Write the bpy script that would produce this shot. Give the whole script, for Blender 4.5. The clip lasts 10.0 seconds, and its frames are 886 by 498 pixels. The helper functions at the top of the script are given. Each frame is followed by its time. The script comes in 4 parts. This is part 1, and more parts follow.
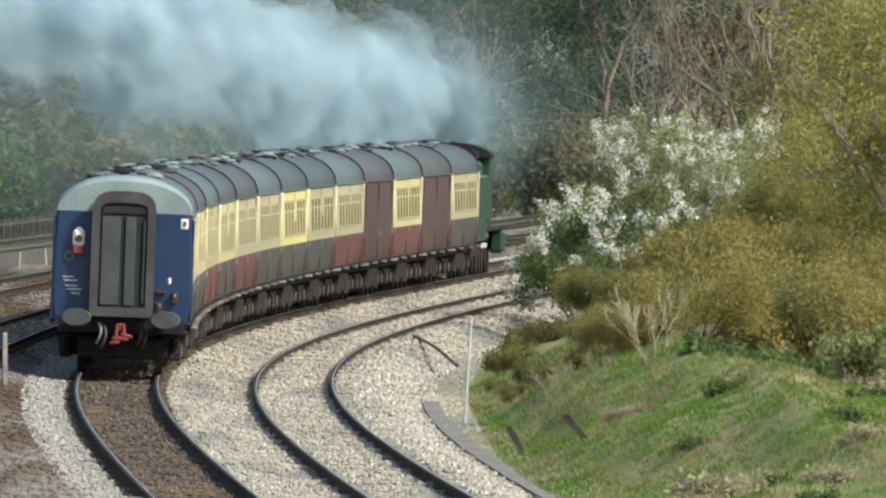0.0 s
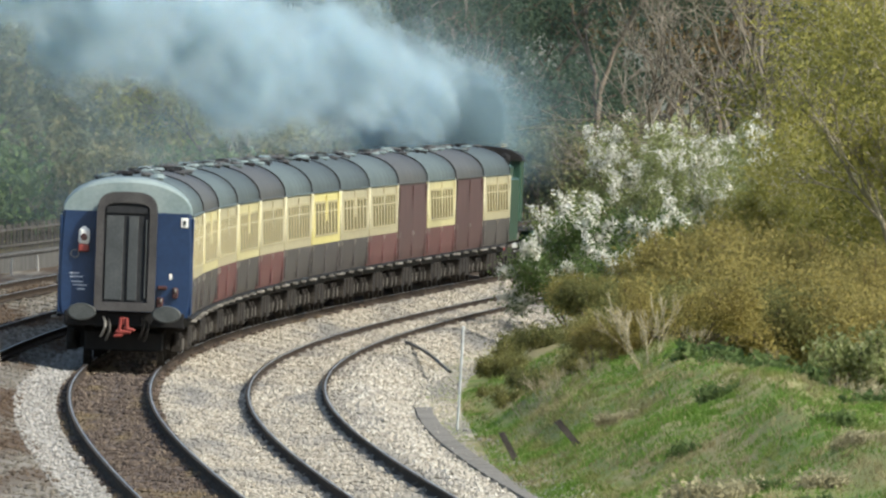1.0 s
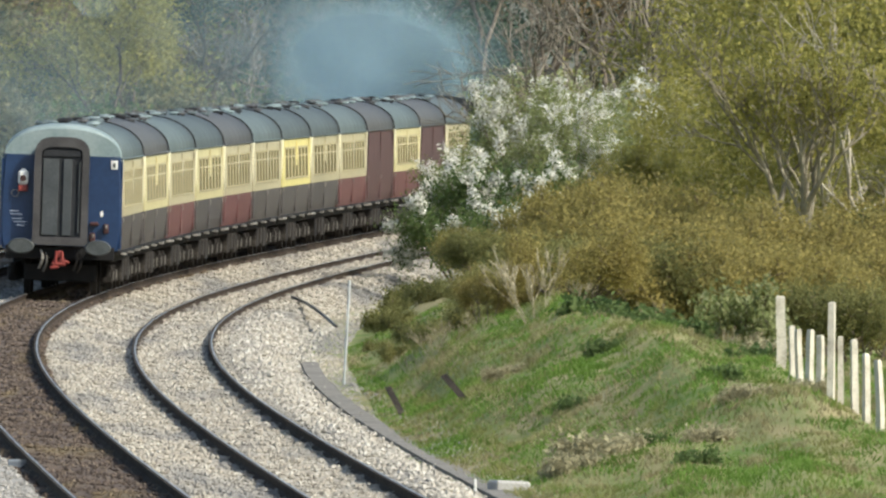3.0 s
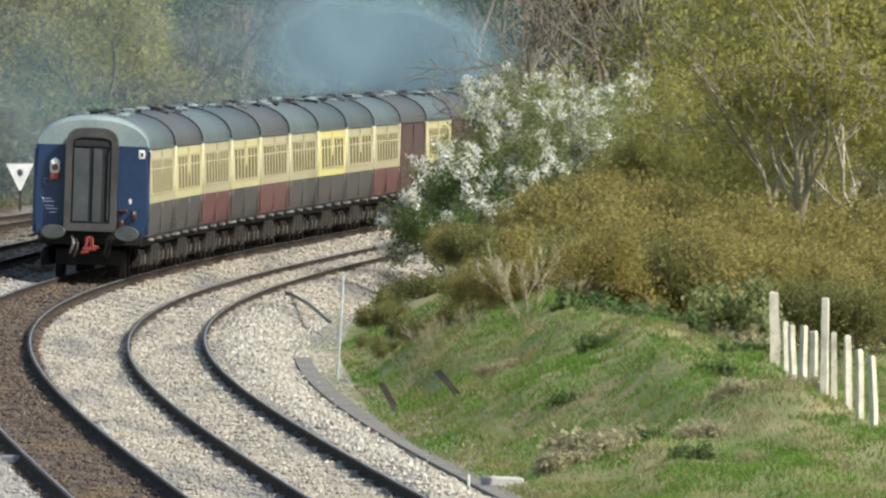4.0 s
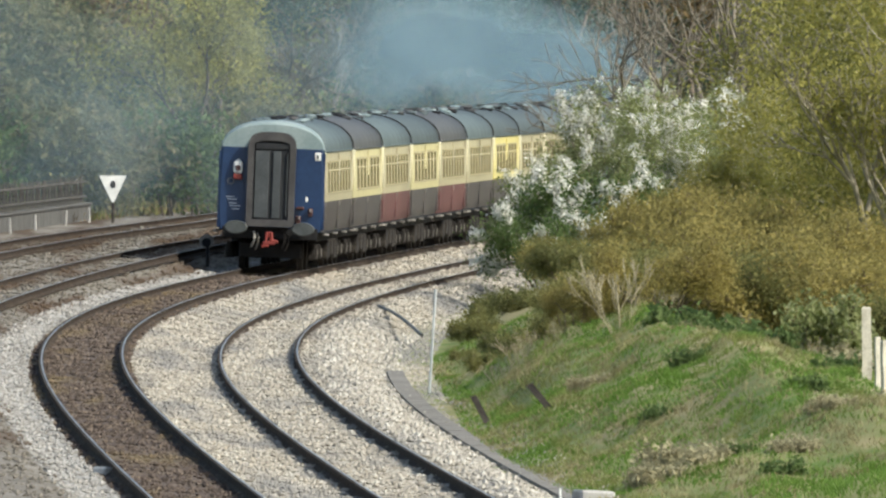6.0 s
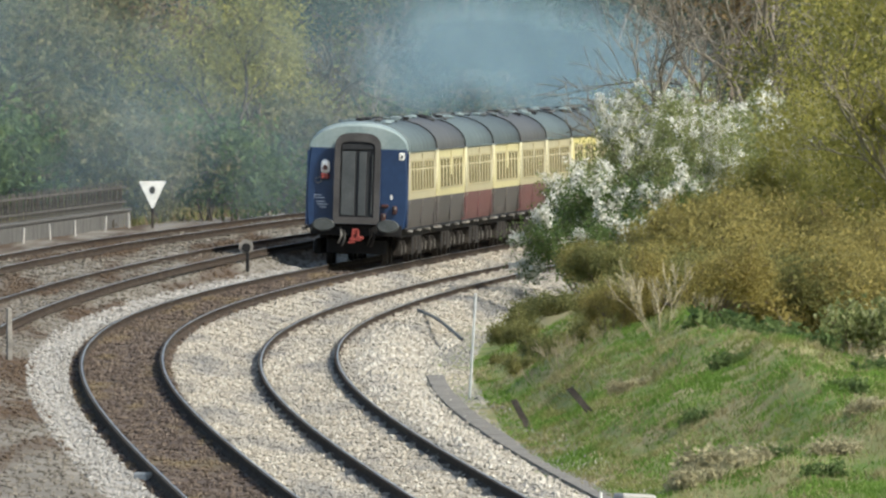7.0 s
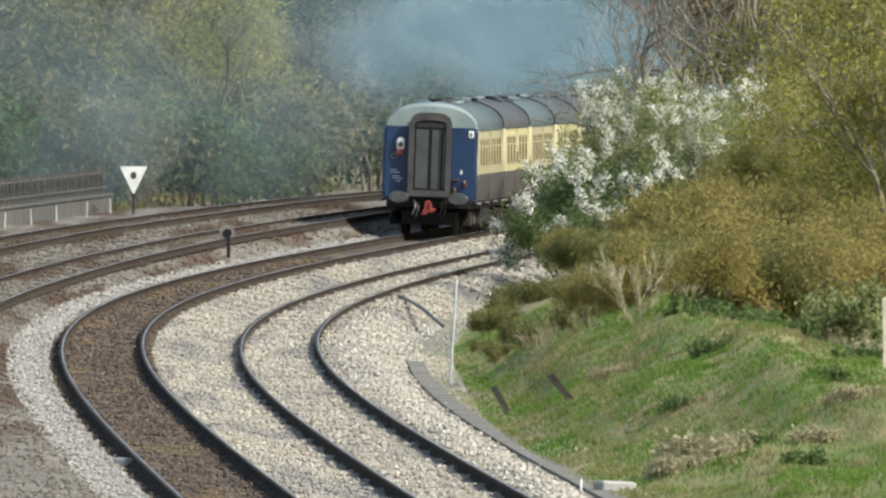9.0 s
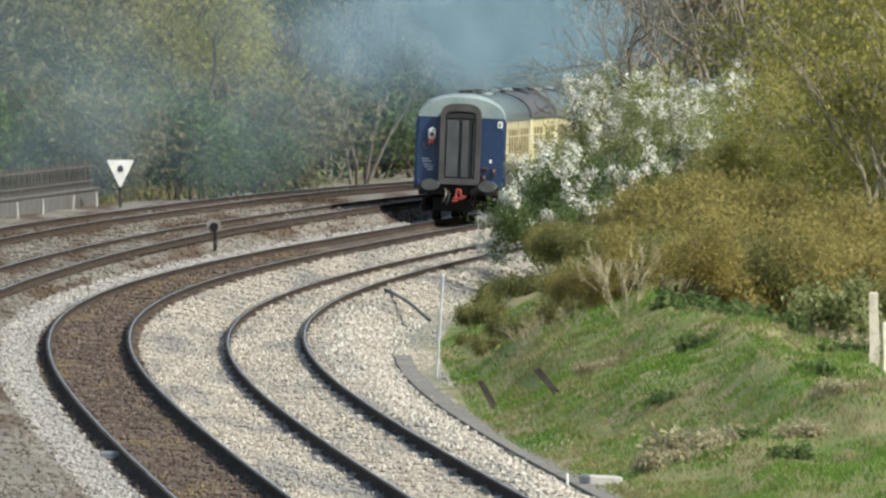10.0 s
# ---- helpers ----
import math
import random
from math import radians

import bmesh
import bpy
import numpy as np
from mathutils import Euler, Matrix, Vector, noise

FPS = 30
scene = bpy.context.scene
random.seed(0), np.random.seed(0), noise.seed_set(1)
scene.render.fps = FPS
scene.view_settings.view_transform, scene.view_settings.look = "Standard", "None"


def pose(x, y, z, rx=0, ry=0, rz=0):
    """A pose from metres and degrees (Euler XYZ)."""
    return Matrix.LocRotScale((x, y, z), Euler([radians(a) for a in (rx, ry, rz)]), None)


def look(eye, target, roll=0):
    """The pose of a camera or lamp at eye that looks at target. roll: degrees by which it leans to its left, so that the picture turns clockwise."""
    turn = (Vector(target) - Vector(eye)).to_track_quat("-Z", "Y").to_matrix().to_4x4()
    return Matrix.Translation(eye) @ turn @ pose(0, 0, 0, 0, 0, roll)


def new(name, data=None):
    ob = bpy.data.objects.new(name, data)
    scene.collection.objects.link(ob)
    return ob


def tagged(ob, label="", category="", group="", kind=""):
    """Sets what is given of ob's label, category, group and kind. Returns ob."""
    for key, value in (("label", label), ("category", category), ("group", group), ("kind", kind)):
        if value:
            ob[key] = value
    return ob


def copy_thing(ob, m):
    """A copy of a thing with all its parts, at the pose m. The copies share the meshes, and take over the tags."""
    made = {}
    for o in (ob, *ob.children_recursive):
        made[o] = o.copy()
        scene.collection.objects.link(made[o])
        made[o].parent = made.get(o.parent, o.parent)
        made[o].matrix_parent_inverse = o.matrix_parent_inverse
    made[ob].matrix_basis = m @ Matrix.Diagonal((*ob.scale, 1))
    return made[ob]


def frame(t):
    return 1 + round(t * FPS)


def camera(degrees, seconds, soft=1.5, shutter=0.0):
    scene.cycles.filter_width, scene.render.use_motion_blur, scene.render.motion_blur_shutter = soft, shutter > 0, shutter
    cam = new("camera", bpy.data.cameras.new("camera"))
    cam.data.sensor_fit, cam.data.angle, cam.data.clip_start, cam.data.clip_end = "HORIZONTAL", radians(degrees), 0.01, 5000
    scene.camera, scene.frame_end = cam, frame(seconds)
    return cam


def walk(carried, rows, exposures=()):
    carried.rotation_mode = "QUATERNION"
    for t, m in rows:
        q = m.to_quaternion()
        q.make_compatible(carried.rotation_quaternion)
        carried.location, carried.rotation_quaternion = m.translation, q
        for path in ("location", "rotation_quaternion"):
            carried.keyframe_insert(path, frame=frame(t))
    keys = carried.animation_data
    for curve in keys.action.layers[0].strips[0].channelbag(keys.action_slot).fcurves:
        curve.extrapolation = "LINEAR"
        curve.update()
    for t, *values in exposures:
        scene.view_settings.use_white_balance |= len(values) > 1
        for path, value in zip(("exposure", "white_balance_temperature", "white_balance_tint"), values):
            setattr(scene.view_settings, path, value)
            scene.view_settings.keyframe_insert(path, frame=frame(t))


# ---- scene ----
F = 50300.0          # focal length in picture widths' units (1568 across)
H = 6.06             # height of the lens above the rails
cam = camera(math.degrees(2 * math.atan(784 / F)), 10.0, soft=2.5)


def aim(dx, dy, lean):
    """The fixed stand, panned and tilted by small angles (in units of 1/F radian) with a little lean."""
    yaw, pitch = dx / F, (dy - 388.0) / F
    return look((0, 0, H), (-500 * math.sin(yaw), 500 * math.cos(yaw), H + 500 * math.tan(pitch)), math.degrees(lean))


walk(cam, [(t, aim(dx, dy, lean)) for t, dx, dy, lean in [
    (0, 49.5, 81.2, -0.0010),
    (0.5, 78.5, 91.7, -0.0007),
    (1, 35.9, 91.8, -0.0026),
    (1.5, 17.4, 79.1, -0.0029),
    (2, -35.0, 47.5, -0.0064),
    (2.5, -97.3, 31.6, -0.0078),
    (3, -165.5, 10.4, -0.0058),
    (3.2, -192.0, 2.1, -0.0049),
    (4.3, -152.7, 2.7, -0.0060),
    (4.5, -129.7, 1.8, -0.0078),
    (5, -85.6, 8.3, -0.0046),
    (5.5, -48.6, 17.0, -0.0038),
    (6, -13.1, 27.1, -0.0009),
    (7.3, 68.3, 34.9, -0.0059),
    (7.5, 63.8, 27.0, -0.0050),
    (8, 41.7, 17.5, -0.0038),
    (8.5, 25.9, 17.5, -0.0013),
    (9, 23.6, 10.7, -0.0014),
    (9.5, 4.7, 0.7, -0.0039),
    (10, 0.0, 0.0, 0.0000),
]], exposures=[(0.0, 0.50, 6500, 4), (10.0, 0.50, 6500, 4)])

# ---- light ----
world = bpy.data.worlds.new("world")
scene.world = world
world.use_nodes = True
SUN_ELEV, SUN_AZ = radians(40), radians(122)      # azimuth clockwise from +y
sky = world.node_tree.nodes.new("ShaderNodeTexSky")
sky.sky_type, sky.sun_disc, sky.sun_elevation, sky.sun_rotation = "NISHITA", False, SUN_ELEV, SUN_AZ
sky.air_density, sky.dust_density = 1.0, 2.0
world.node_tree.links.new(sky.outputs[0], world.node_tree.nodes["Background"].inputs[0])
world.node_tree.nodes["Background"].inputs[1].default_value = 0.15
sun_data = bpy.data.lights.new("sun", "SUN")
sun_data.energy, sun_data.angle, sun_data.color = 4.0, radians(0.53), (1.0, 0.94, 0.85)
sun = new("sun", sun_data)
sun_dir = Vector((math.sin(SUN_AZ) * math.cos(SUN_ELEV), math.cos(SUN_AZ) * math.cos(SUN_ELEV), math.sin(SUN_ELEV)))
sun.matrix_world = look(sun_dir * 50, (0, 0, 0))
scene.cycles.transparent_max_bounces = 160


# ---- materials ----
def mat(name, colours, scale=3.0, fine=40.0, rough=0.8, metal=0.0, bump=0.3, space="Object", island=0.0, through_light=0.0, gloss=0.5, patch=None):
    """Colours mixed by two scales of noise; island: share of the mix that changes from piece to piece."""
    m = bpy.data.materials.new(name)
    m.use_nodes = True
    nt = m.node_tree
    N, L = nt.nodes, nt.links
    bsdf, out = N["Principled BSDF"], N["Material Output"]
    tc = N.new("ShaderNodeTexCoord")
    geo = N.new("ShaderNodeNewGeometry")
    vec = geo.outputs["Position"] if space == "World" else tc.outputs["Object"]
    n1, n2 = N.new("ShaderNodeTexNoise"), N.new("ShaderNodeTexNoise")
    n1.inputs["Scale"].default_value, n2.inputs["Scale"].default_value = scale, fine
    n1.inputs["Detail"].default_value, n2.inputs["Detail"].default_value = 4, 3
    L.new(vec, n1.inputs["Vector"]), L.new(vec, n2.inputs["Vector"])
    mix = N.new("ShaderNodeMath")
    mix.operation = "MULTIPLY_ADD"
    L.new(n2.outputs["Fac"], mix.inputs[0])
    mix.inputs[1].default_value = 0.5
    half = N.new("ShaderNodeMath")
    half.operation = "MULTIPLY_ADD"
    L.new(n1.outputs["Fac"], half.inputs[0])
    half.inputs[1].default_value, half.inputs[2].default_value = 0.9, -0.2
    L.new(half.outputs[0], mix.inputs[2])
    fac = mix.outputs[0]
    if island:
        im = N.new("ShaderNodeMix")
        im.inputs[0].default_value = island
        L.new(fac, im.inputs[2]), L.new(geo.outputs["Random Per Island"], im.inputs[3])
        fac = im.outputs[0]
    ramp = N.new("ShaderNodeValToRGB")
    els = ramp.color_ramp.elements
    while len(els) < len(colours):
        els.new(0.5)
    lo, hi = (0.0, 1.0) if island > 0.5 else (0.28, 0.72)
    for i, c in enumerate(colours):
        els[i].position = lo + (hi - lo) * i / max(1, len(colours) - 1)
        els[i].color = (*c, 1)
    L.new(fac, ramp.inputs[0])
    tint = ramp.outputs[0]
    if patch:
        colour, size, stretch, low, high = patch
        mp, pn, mr, pm = (N.new(k) for k in ("ShaderNodeMapping", "ShaderNodeTexNoise", "ShaderNodeMapRange", "ShaderNodeMix"))
        mp.inputs["Scale"].default_value = (1, stretch, 1)
        pn.inputs["Scale"].default_value, pn.inputs["Detail"].default_value = size, 5
        mr.inputs[1].default_value, mr.inputs[2].default_value = low, high
        pm.data_type = "RGBA"
        L.new(vec, mp.inputs[0]), L.new(mp.outputs[0], pn.inputs["Vector"]), L.new(pn.outputs["Fac"], mr.inputs[0])
        L.new(mr.outputs[0], pm.inputs[0]), L.new(tint, pm.inputs[6])
        pm.inputs[7].default_value = (*colour, 1)
        tint = pm.outputs[2]
    L.new(tint, bsdf.inputs["Base Color"])
    bsdf.inputs["Roughness"].default_value, bsdf.inputs["Metallic"].default_value = rough, metal
    bsdf.inputs["Specular IOR Level"].default_value = gloss
    if bump:
        b = N.new("ShaderNodeBump")
        b.inputs["Strength"].default_value, b.inputs["Distance"].default_value = bump, 0.02
        L.new(n2.outputs["Fac"], b.inputs["Height"]), L.new(b.outputs[0], bsdf.inputs["Normal"])
    if through_light:
        tr, ms = N.new("ShaderNodeBsdfTranslucent"), N.new("ShaderNodeMixShader")
        L.new(tint, tr.inputs[0])
        ms.inputs[0].default_value = through_light
        L.new(bsdf.outputs[0], ms.inputs[1]), L.new(tr.outputs[0], ms.inputs[2]), L.new(ms.outputs[0], out.inputs[0])
    return m


M = {}
M["ground"] = mat("ground", [(0.075, 0.125, 0.03), (0.12, 0.165, 0.045), (0.205, 0.195, 0.09), (0.10, 0.17, 0.034)], 0.45, 9.0, 0.95, bump=1.0, space="World", gloss=0.1, patch=((0.27, 0.235, 0.12), 0.8, 0.12, 0.50, 0.62))
M["ballast"] = mat("ballast", [(0.20, 0.178, 0.145), (0.33, 0.295, 0.24), (0.45, 0.415, 0.345)], 0.6, 14.0, 0.95, bump=1.0, space="World", gloss=0.1, patch=((0.20, 0.19, 0.175), 0.7, 0.05, 0.48, 0.66))
M["ballast_brown"] = mat("ballast_brown", [(0.05, 0.038, 0.032), (0.095, 0.073, 0.06), (0.15, 0.118, 0.092)], 0.5, 14.0, 0.95, bump=1.0, space="World", gloss=0.1, patch=((0.15, 0.118, 0.072), 1.1, 0.05, 0.53, 0.70))
M["ballast_pale"] = mat("ballast_pale", [(0.21, 0.198, 0.178), (0.29, 0.277, 0.252), (0.38, 0.364, 0.335)], 0.7, 14.0, 0.95, bump=1.0, space="World", gloss=0.1)
M["ballast_grey"] = mat("ballast_grey", [(0.12, 0.107, 0.09), (0.175, 0.158, 0.134), (0.24, 0.218, 0.185)], 0.5, 14.0, 0.95, bump=1.0, space="World", gloss=0.1, patch=((0.085, 0.062, 0.045), 0.8, 0.035, 0.46, 0.60))
M["stone"] = mat("stone", [(0.20, 0.18, 0.15), (0.34, 0.305, 0.25), (0.50, 0.465, 0.40)], 2.0, 30.0, 0.95, bump=0.3, space="World", island=0.8, gloss=0.1, patch=((0.22, 0.21, 0.195), 0.7, 0.05, 0.48, 0.66))
M["stone_brown"] = mat("stone_brown", [(0.045, 0.036, 0.031), (0.095, 0.073, 0.06), (0.19, 0.15, 0.115)], 2.0, 30.0, 0.95, bump=0.3, space="World", island=0.75, gloss=0.1, patch=((0.16, 0.122, 0.072), 1.1, 0.05, 0.53, 0.70))
M["stone_grey"] = mat("stone_grey", [(0.19, 0.178, 0.16), (0.29, 0.273, 0.248), (0.41, 0.39, 0.36)], 2.0, 30.0, 0.95, bump=0.3, space="World", island=0.85, gloss=0.1)
M["stone_pale"] = mat("stone_pale", [(0.22, 0.20, 0.17), (0.34, 0.315, 0.27), (0.47, 0.44, 0.39)], 2.0, 30.0, 0.95, bump=0.3, space="World", island=0.85, gloss=0.1)
M["stone_dull"] = mat("stone_dull", [(0.10, 0.088, 0.072), (0.16, 0.143, 0.12), (0.24, 0.216, 0.182)], 2.0, 30.0, 0.95, bump=0.3, space="World", island=0.7, gloss=0.1, patch=((0.095, 0.068, 0.048), 0.8, 0.035, 0.46, 0.60))
M["rail_rust"] = mat("rail_rust", [(0.026, 0.020, 0.016), (0.045, 0.035, 0.028), (0.075, 0.058, 0.045)], 1.5, 25.0, 0.95, bump=0.2, space="World", gloss=0.05)
M["rail_top"] = mat("rail_top", [(0.16, 0.155, 0.15), (0.36, 0.35, 0.34)], 2.0, 30.0, 0.4, 0.8, bump=0.05, space="World")
M["concrete"] = mat("concrete", [(0.30, 0.29, 0.27), (0.42, 0.40, 0.37), (0.50, 0.48, 0.44)], 1.5, 30.0, 0.9, bump=0.4, space="World", gloss=0.2)
M["wall_grey"] = mat("wall_grey", [(0.075, 0.073, 0.07), (0.105, 0.102, 0.097), (0.14, 0.136, 0.128)], 1.0, 12.0, 0.95, bump=0.4, space="World", gloss=0.1)
M["path"] = mat("path", [(0.135, 0.126, 0.113), (0.18, 0.168, 0.15), (0.22, 0.206, 0.185)], 1.0, 20.0, 0.95, bump=0.4, space="World", gloss=0.2)
M["post_wood"] = mat("post_wood", [(0.34, 0.31, 0.25), (0.50, 0.46, 0.38), (0.60, 0.56, 0.47)], 4.0, 30.0, 0.9, bump=0.5, space="World", gloss=0.2)
M["old_timber"] = mat("old_timber", [(0.02, 0.018, 0.016), (0.05, 0.042, 0.036), (0.12, 0.10, 0.085)], 3.0, 30.0, 0.9, bump=0.5, space="World", gloss=0.2)
M["galvanised"] = mat("galvanised", [(0.42, 0.43, 0.43), (0.58, 0.59, 0.58)], 3.0, 30.0, 0.5, 0.3, bump=0.1, space="World")
M["white_paint"] = mat("white_paint", [(0.62, 0.62, 0.58), (0.80, 0.79, 0.75)], 4.0, 30.0, 0.6, bump=0.1)
M["black_paint"] = mat("black_paint", [(0.010, 0.010, 0.011), (0.020, 0.019, 0.019)], 3.0, 30.0, 0.8, bump=0.1, gloss=0.2)
M["cable"] = mat("cable", [(0.012, 0.012, 0.013), (0.03, 0.03, 0.03)], 3.0, 30.0, 0.6, bump=0.1)
# train
M["cream"] = mat("cream", [(0.44, 0.39, 0.20), (0.52, 0.465, 0.25), (0.58, 0.525, 0.31)], 0.7, 12.0, 0.38, bump=0.04)
M["cream_pale"] = mat("cream_pale", [(0.33, 0.29, 0.18), (0.40, 0.355, 0.225), (0.46, 0.415, 0.28)], 0.7, 12.0, 0.38, bump=0.04)
M["cream_yellow"] = mat("cream_yellow", [(0.52, 0.45, 0.16), (0.62, 0.545, 0.21), (0.68, 0.60, 0.27)], 0.7, 12.0, 0.38, bump=0.04)
M["grime"] = mat("grime", [(0.03, 0.027, 0.024), (0.065, 0.058, 0.05), (0.13, 0.12, 0.105)], 3.0, 20.0, 0.85, bump=0.3)
# lighter cream with sunlight put into its colour, for the coach-end edges
M["cream_sunlit"] = mat("cream_sunlit", [(0.70, 0.65, 0.46), (0.80, 0.76, 0.58)], 1.0, 12.0, 0.35, bump=0.03)
M["brown"] = mat("brown", [(0.040, 0.034, 0.033), (0.060, 0.051, 0.049), (0.085, 0.073, 0.07)], 0.7, 12.0, 0.55, bump=0.04, gloss=0.3)
M["red"] = mat("red", [(0.075, 0.030, 0.030), (0.105, 0.042, 0.041), (0.14, 0.06, 0.057)], 0.7, 12.0, 0.55, bump=0.04, gloss=0.3)
M["maroon"] = mat("maroon", [(0.050, 0.026, 0.026), (0.072, 0.036, 0.036), (0.095, 0.050, 0.048)], 0.7, 12.0, 0.55, bump=0.04, gloss=0.3)
M["blue"] = mat("blue", [(0.006, 0.020, 0.055), (0.009, 0.027, 0.077), (0.014, 0.037, 0.098)], 0.9, 12.0, 0.4, bump=0.04)
M["roof_grey"] = mat("roof_grey", [(0.036, 0.048, 0.050), (0.054, 0.070, 0.072), (0.08, 0.097, 0.098)], 0.8, 10.0, 0.65, bump=0.1)
M["roof_light"] = mat("roof_light", [(0.052, 0.072, 0.074), (0.075, 0.098, 0.10), (0.11, 0.134, 0.135)], 0.8, 10.0, 0.65, bump=0.1)
M["roof_brown"] = mat("roof_brown", [(0.04, 0.04, 0.04), (0.06, 0.059, 0.058), (0.085, 0.082, 0.08)], 0.8, 10.0, 0.6, bump=0.1)
M["roof_pale"] = mat("roof_pale", [(0.14, 0.19, 0.19), (0.195, 0.245, 0.243), (0.25, 0.30, 0.295)], 1.2, 12.0, 0.55, bump=0.1)
M["gangway"] = mat("gangway", [(0.036, 0.035, 0.035), (0.053, 0.050, 0.050), (0.073, 0.069, 0.068)], 2.0, 25.0, 0.8, bump=0.2, gloss=0.3)
M["door_grey"] = mat("door_grey", [(0.028, 0.032, 0.034), (0.045, 0.05, 0.052), (0.07, 0.075, 0.076)], 1.5, 20.0, 0.55, bump=0.05)
M["bellows"] = mat("bellows", [(0.010, 0.011, 0.013), (0.02, 0.021, 0.024)], 5.0, 30.0, 0.9, bump=0.3)
M["underframe"] = mat("underframe", [(0.012, 0.011, 0.010), (0.022, 0.019, 0.017), (0.05, 0.044, 0.038)], 1.6, 14.0, 0.95, bump=0.5, gloss=0.15)
M["dusty"] = mat("dusty", [(0.10, 0.092, 0.082), (0.19, 0.175, 0.155), (0.30, 0.28, 0.25)], 3.0, 20.0, 0.85, bump=0.3)
M["buffer"] = mat("buffer", [(0.03, 0.034, 0.034), (0.05, 0.055, 0.054), (0.075, 0.082, 0.08)], 4.0, 25.0, 0.6, 0.2, bump=0.1)
M["coupling_red"] = mat("coupling_red", [(0.15, 0.022, 0.018), (0.25, 0.04, 0.03)], 5.0, 30.0, 0.55, bump=0.1)
M["loco_green"] = mat("loco_green", [(0.006, 0.028, 0.017), (0.010, 0.040, 0.024), (0.016, 0.052, 0.031)], 0.9, 12.0, 0.45, bump=0.04)
M["brass"] = mat("brass", [(0.45, 0.30, 0.12), (0.62, 0.44, 0.20)], 5.0, 30.0, 0.35, 0.9, bump=0.05)
M["window_glass"] = mat("window_glass", [(0.09, 0.075, 0.05), (0.15, 0.125, 0.085)], 1.0, 6.0, 0.12, bump=0.0)
M["window_trim"] = mat("window_trim", [(0.34, 0.295, 0.17), (0.44, 0.39, 0.235)], 2.0, 20.0, 0.45, bump=0.05)
M["lamp_dark"] = mat("lamp_dark", [(0.03, 0.012, 0.012), (0.07, 0.025, 0.02)], 5.0, 30.0, 0.4, bump=0.05)
M["faded_white"] = mat("faded_white", [(0.30, 0.34, 0.42), (0.50, 0.53, 0.58)], 6.0, 40.0, 0.6, bump=0.05)
M["coupling_orange"] = mat("coupling_orange", [(0.42, 0.16, 0.05), (0.55, 0.24, 0.08)], 4.0, 30.0, 0.7, bump=0.1)
# plants
M["bark"] = mat("bark", [(0.07, 0.055, 0.04), (0.13, 0.105, 0.08), (0.20, 0.17, 0.13)], 2.0, 18.0, 0.95, bump=0.6, space="World", gloss=0.1)
M["bark_pale"] = mat("bark_pale", [(0.26, 0.23, 0.18), (0.40, 0.36, 0.29), (0.52, 0.48, 0.40)], 2.0, 18.0, 0.95, bump=0.6, space="World", gloss=0.1)
M["bark_grey"] = mat("bark_grey", [(0.10, 0.085, 0.07), (0.17, 0.148, 0.12), (0.27, 0.24, 0.20)], 2.0, 18.0, 0.95, bump=0.6, space="World", gloss=0.1)
M["bracken"] = mat("bracken", [(0.24, 0.215, 0.125), (0.36, 0.325, 0.20), (0.48, 0.44, 0.29)], 1.0, 6.0, 0.9, bump=0.0, space="World", island=0.6, through_light=0.4, gloss=0.1)
M["bark_mid"] = mat("bark_mid", [(0.16, 0.14, 0.10), (0.25, 0.22, 0.165), (0.34, 0.305, 0.24)], 2.0, 18.0, 0.95, bump=0.5, space="World", gloss=0.1)
M["stem_tan"] = mat("stem_tan", [(0.20, 0.17, 0.105), (0.30, 0.26, 0.17), (0.42, 0.37, 0.26)], 2.0, 18.0, 0.95, bump=0.3, space="World", gloss=0.1)
M["twig"] = mat("twig", [(0.10, 0.075, 0.055), (0.16, 0.125, 0.095), (0.22, 0.18, 0.14)], 2.0, 18.0, 0.95, bump=0.2, space="World", gloss=0.1)
LEAF = dict(scale=0.5, fine=3.0, rough=0.7, bump=0.0, space="World", island=0.6, through_light=0.5, gloss=0.2)
WOOD = {**LEAF, "island": 0.25, "scale": 0.22, "fine": 1.5}
M["leaf_olive"] = mat("leaf_olive", [(0.15, 0.132, 0.054), (0.245, 0.21, 0.074), (0.345, 0.285, 0.092), (0.43, 0.35, 0.122)], **LEAF)
M["leaf_scrub"] = mat("leaf_scrub", [(0.09, 0.098, 0.042), (0.155, 0.158, 0.058), (0.22, 0.212, 0.075), (0.28, 0.26, 0.10)], **WOOD)
M["leaf_rust"] = mat("leaf_rust", [(0.10, 0.082, 0.05), (0.165, 0.125, 0.068), (0.23, 0.165, 0.08), (0.28, 0.20, 0.10)], **WOOD)
M["leaf_yellow"] = mat("leaf_yellow", [(0.135, 0.14, 0.05), (0.24, 0.23, 0.068), (0.345, 0.315, 0.085), (0.43, 0.385, 0.115)], **LEAF)
M["leaf_green"] = mat("leaf_green", [(0.055, 0.09, 0.034), (0.10, 0.145, 0.048), (0.155, 0.20, 0.068)], **LEAF)
M["leaf_dark"] = mat("leaf_dark", [(0.035, 0.06, 0.04), (0.06, 0.09, 0.058), (0.09, 0.12, 0.075)], **WOOD)
M["leaf_wood"] = mat("leaf_wood", [(0.085, 0.095, 0.052), (0.135, 0.14, 0.068), (0.195, 0.175, 0.085), (0.24, 0.205, 0.105)], **WOOD)
M["leaf_blossom"] = mat("leaf_blossom", [(0.10, 0.135, 0.045), (0.18, 0.21, 0.075), (0.29, 0.305, 0.14), (0.45, 0.44, 0.29)], **LEAF)
M["blossom"] = mat("blossom", [(0.62, 0.60, 0.52), (0.78, 0.76, 0.70), (0.85, 0.83, 0.79)], **{**LEAF, "through_light": 0.2})
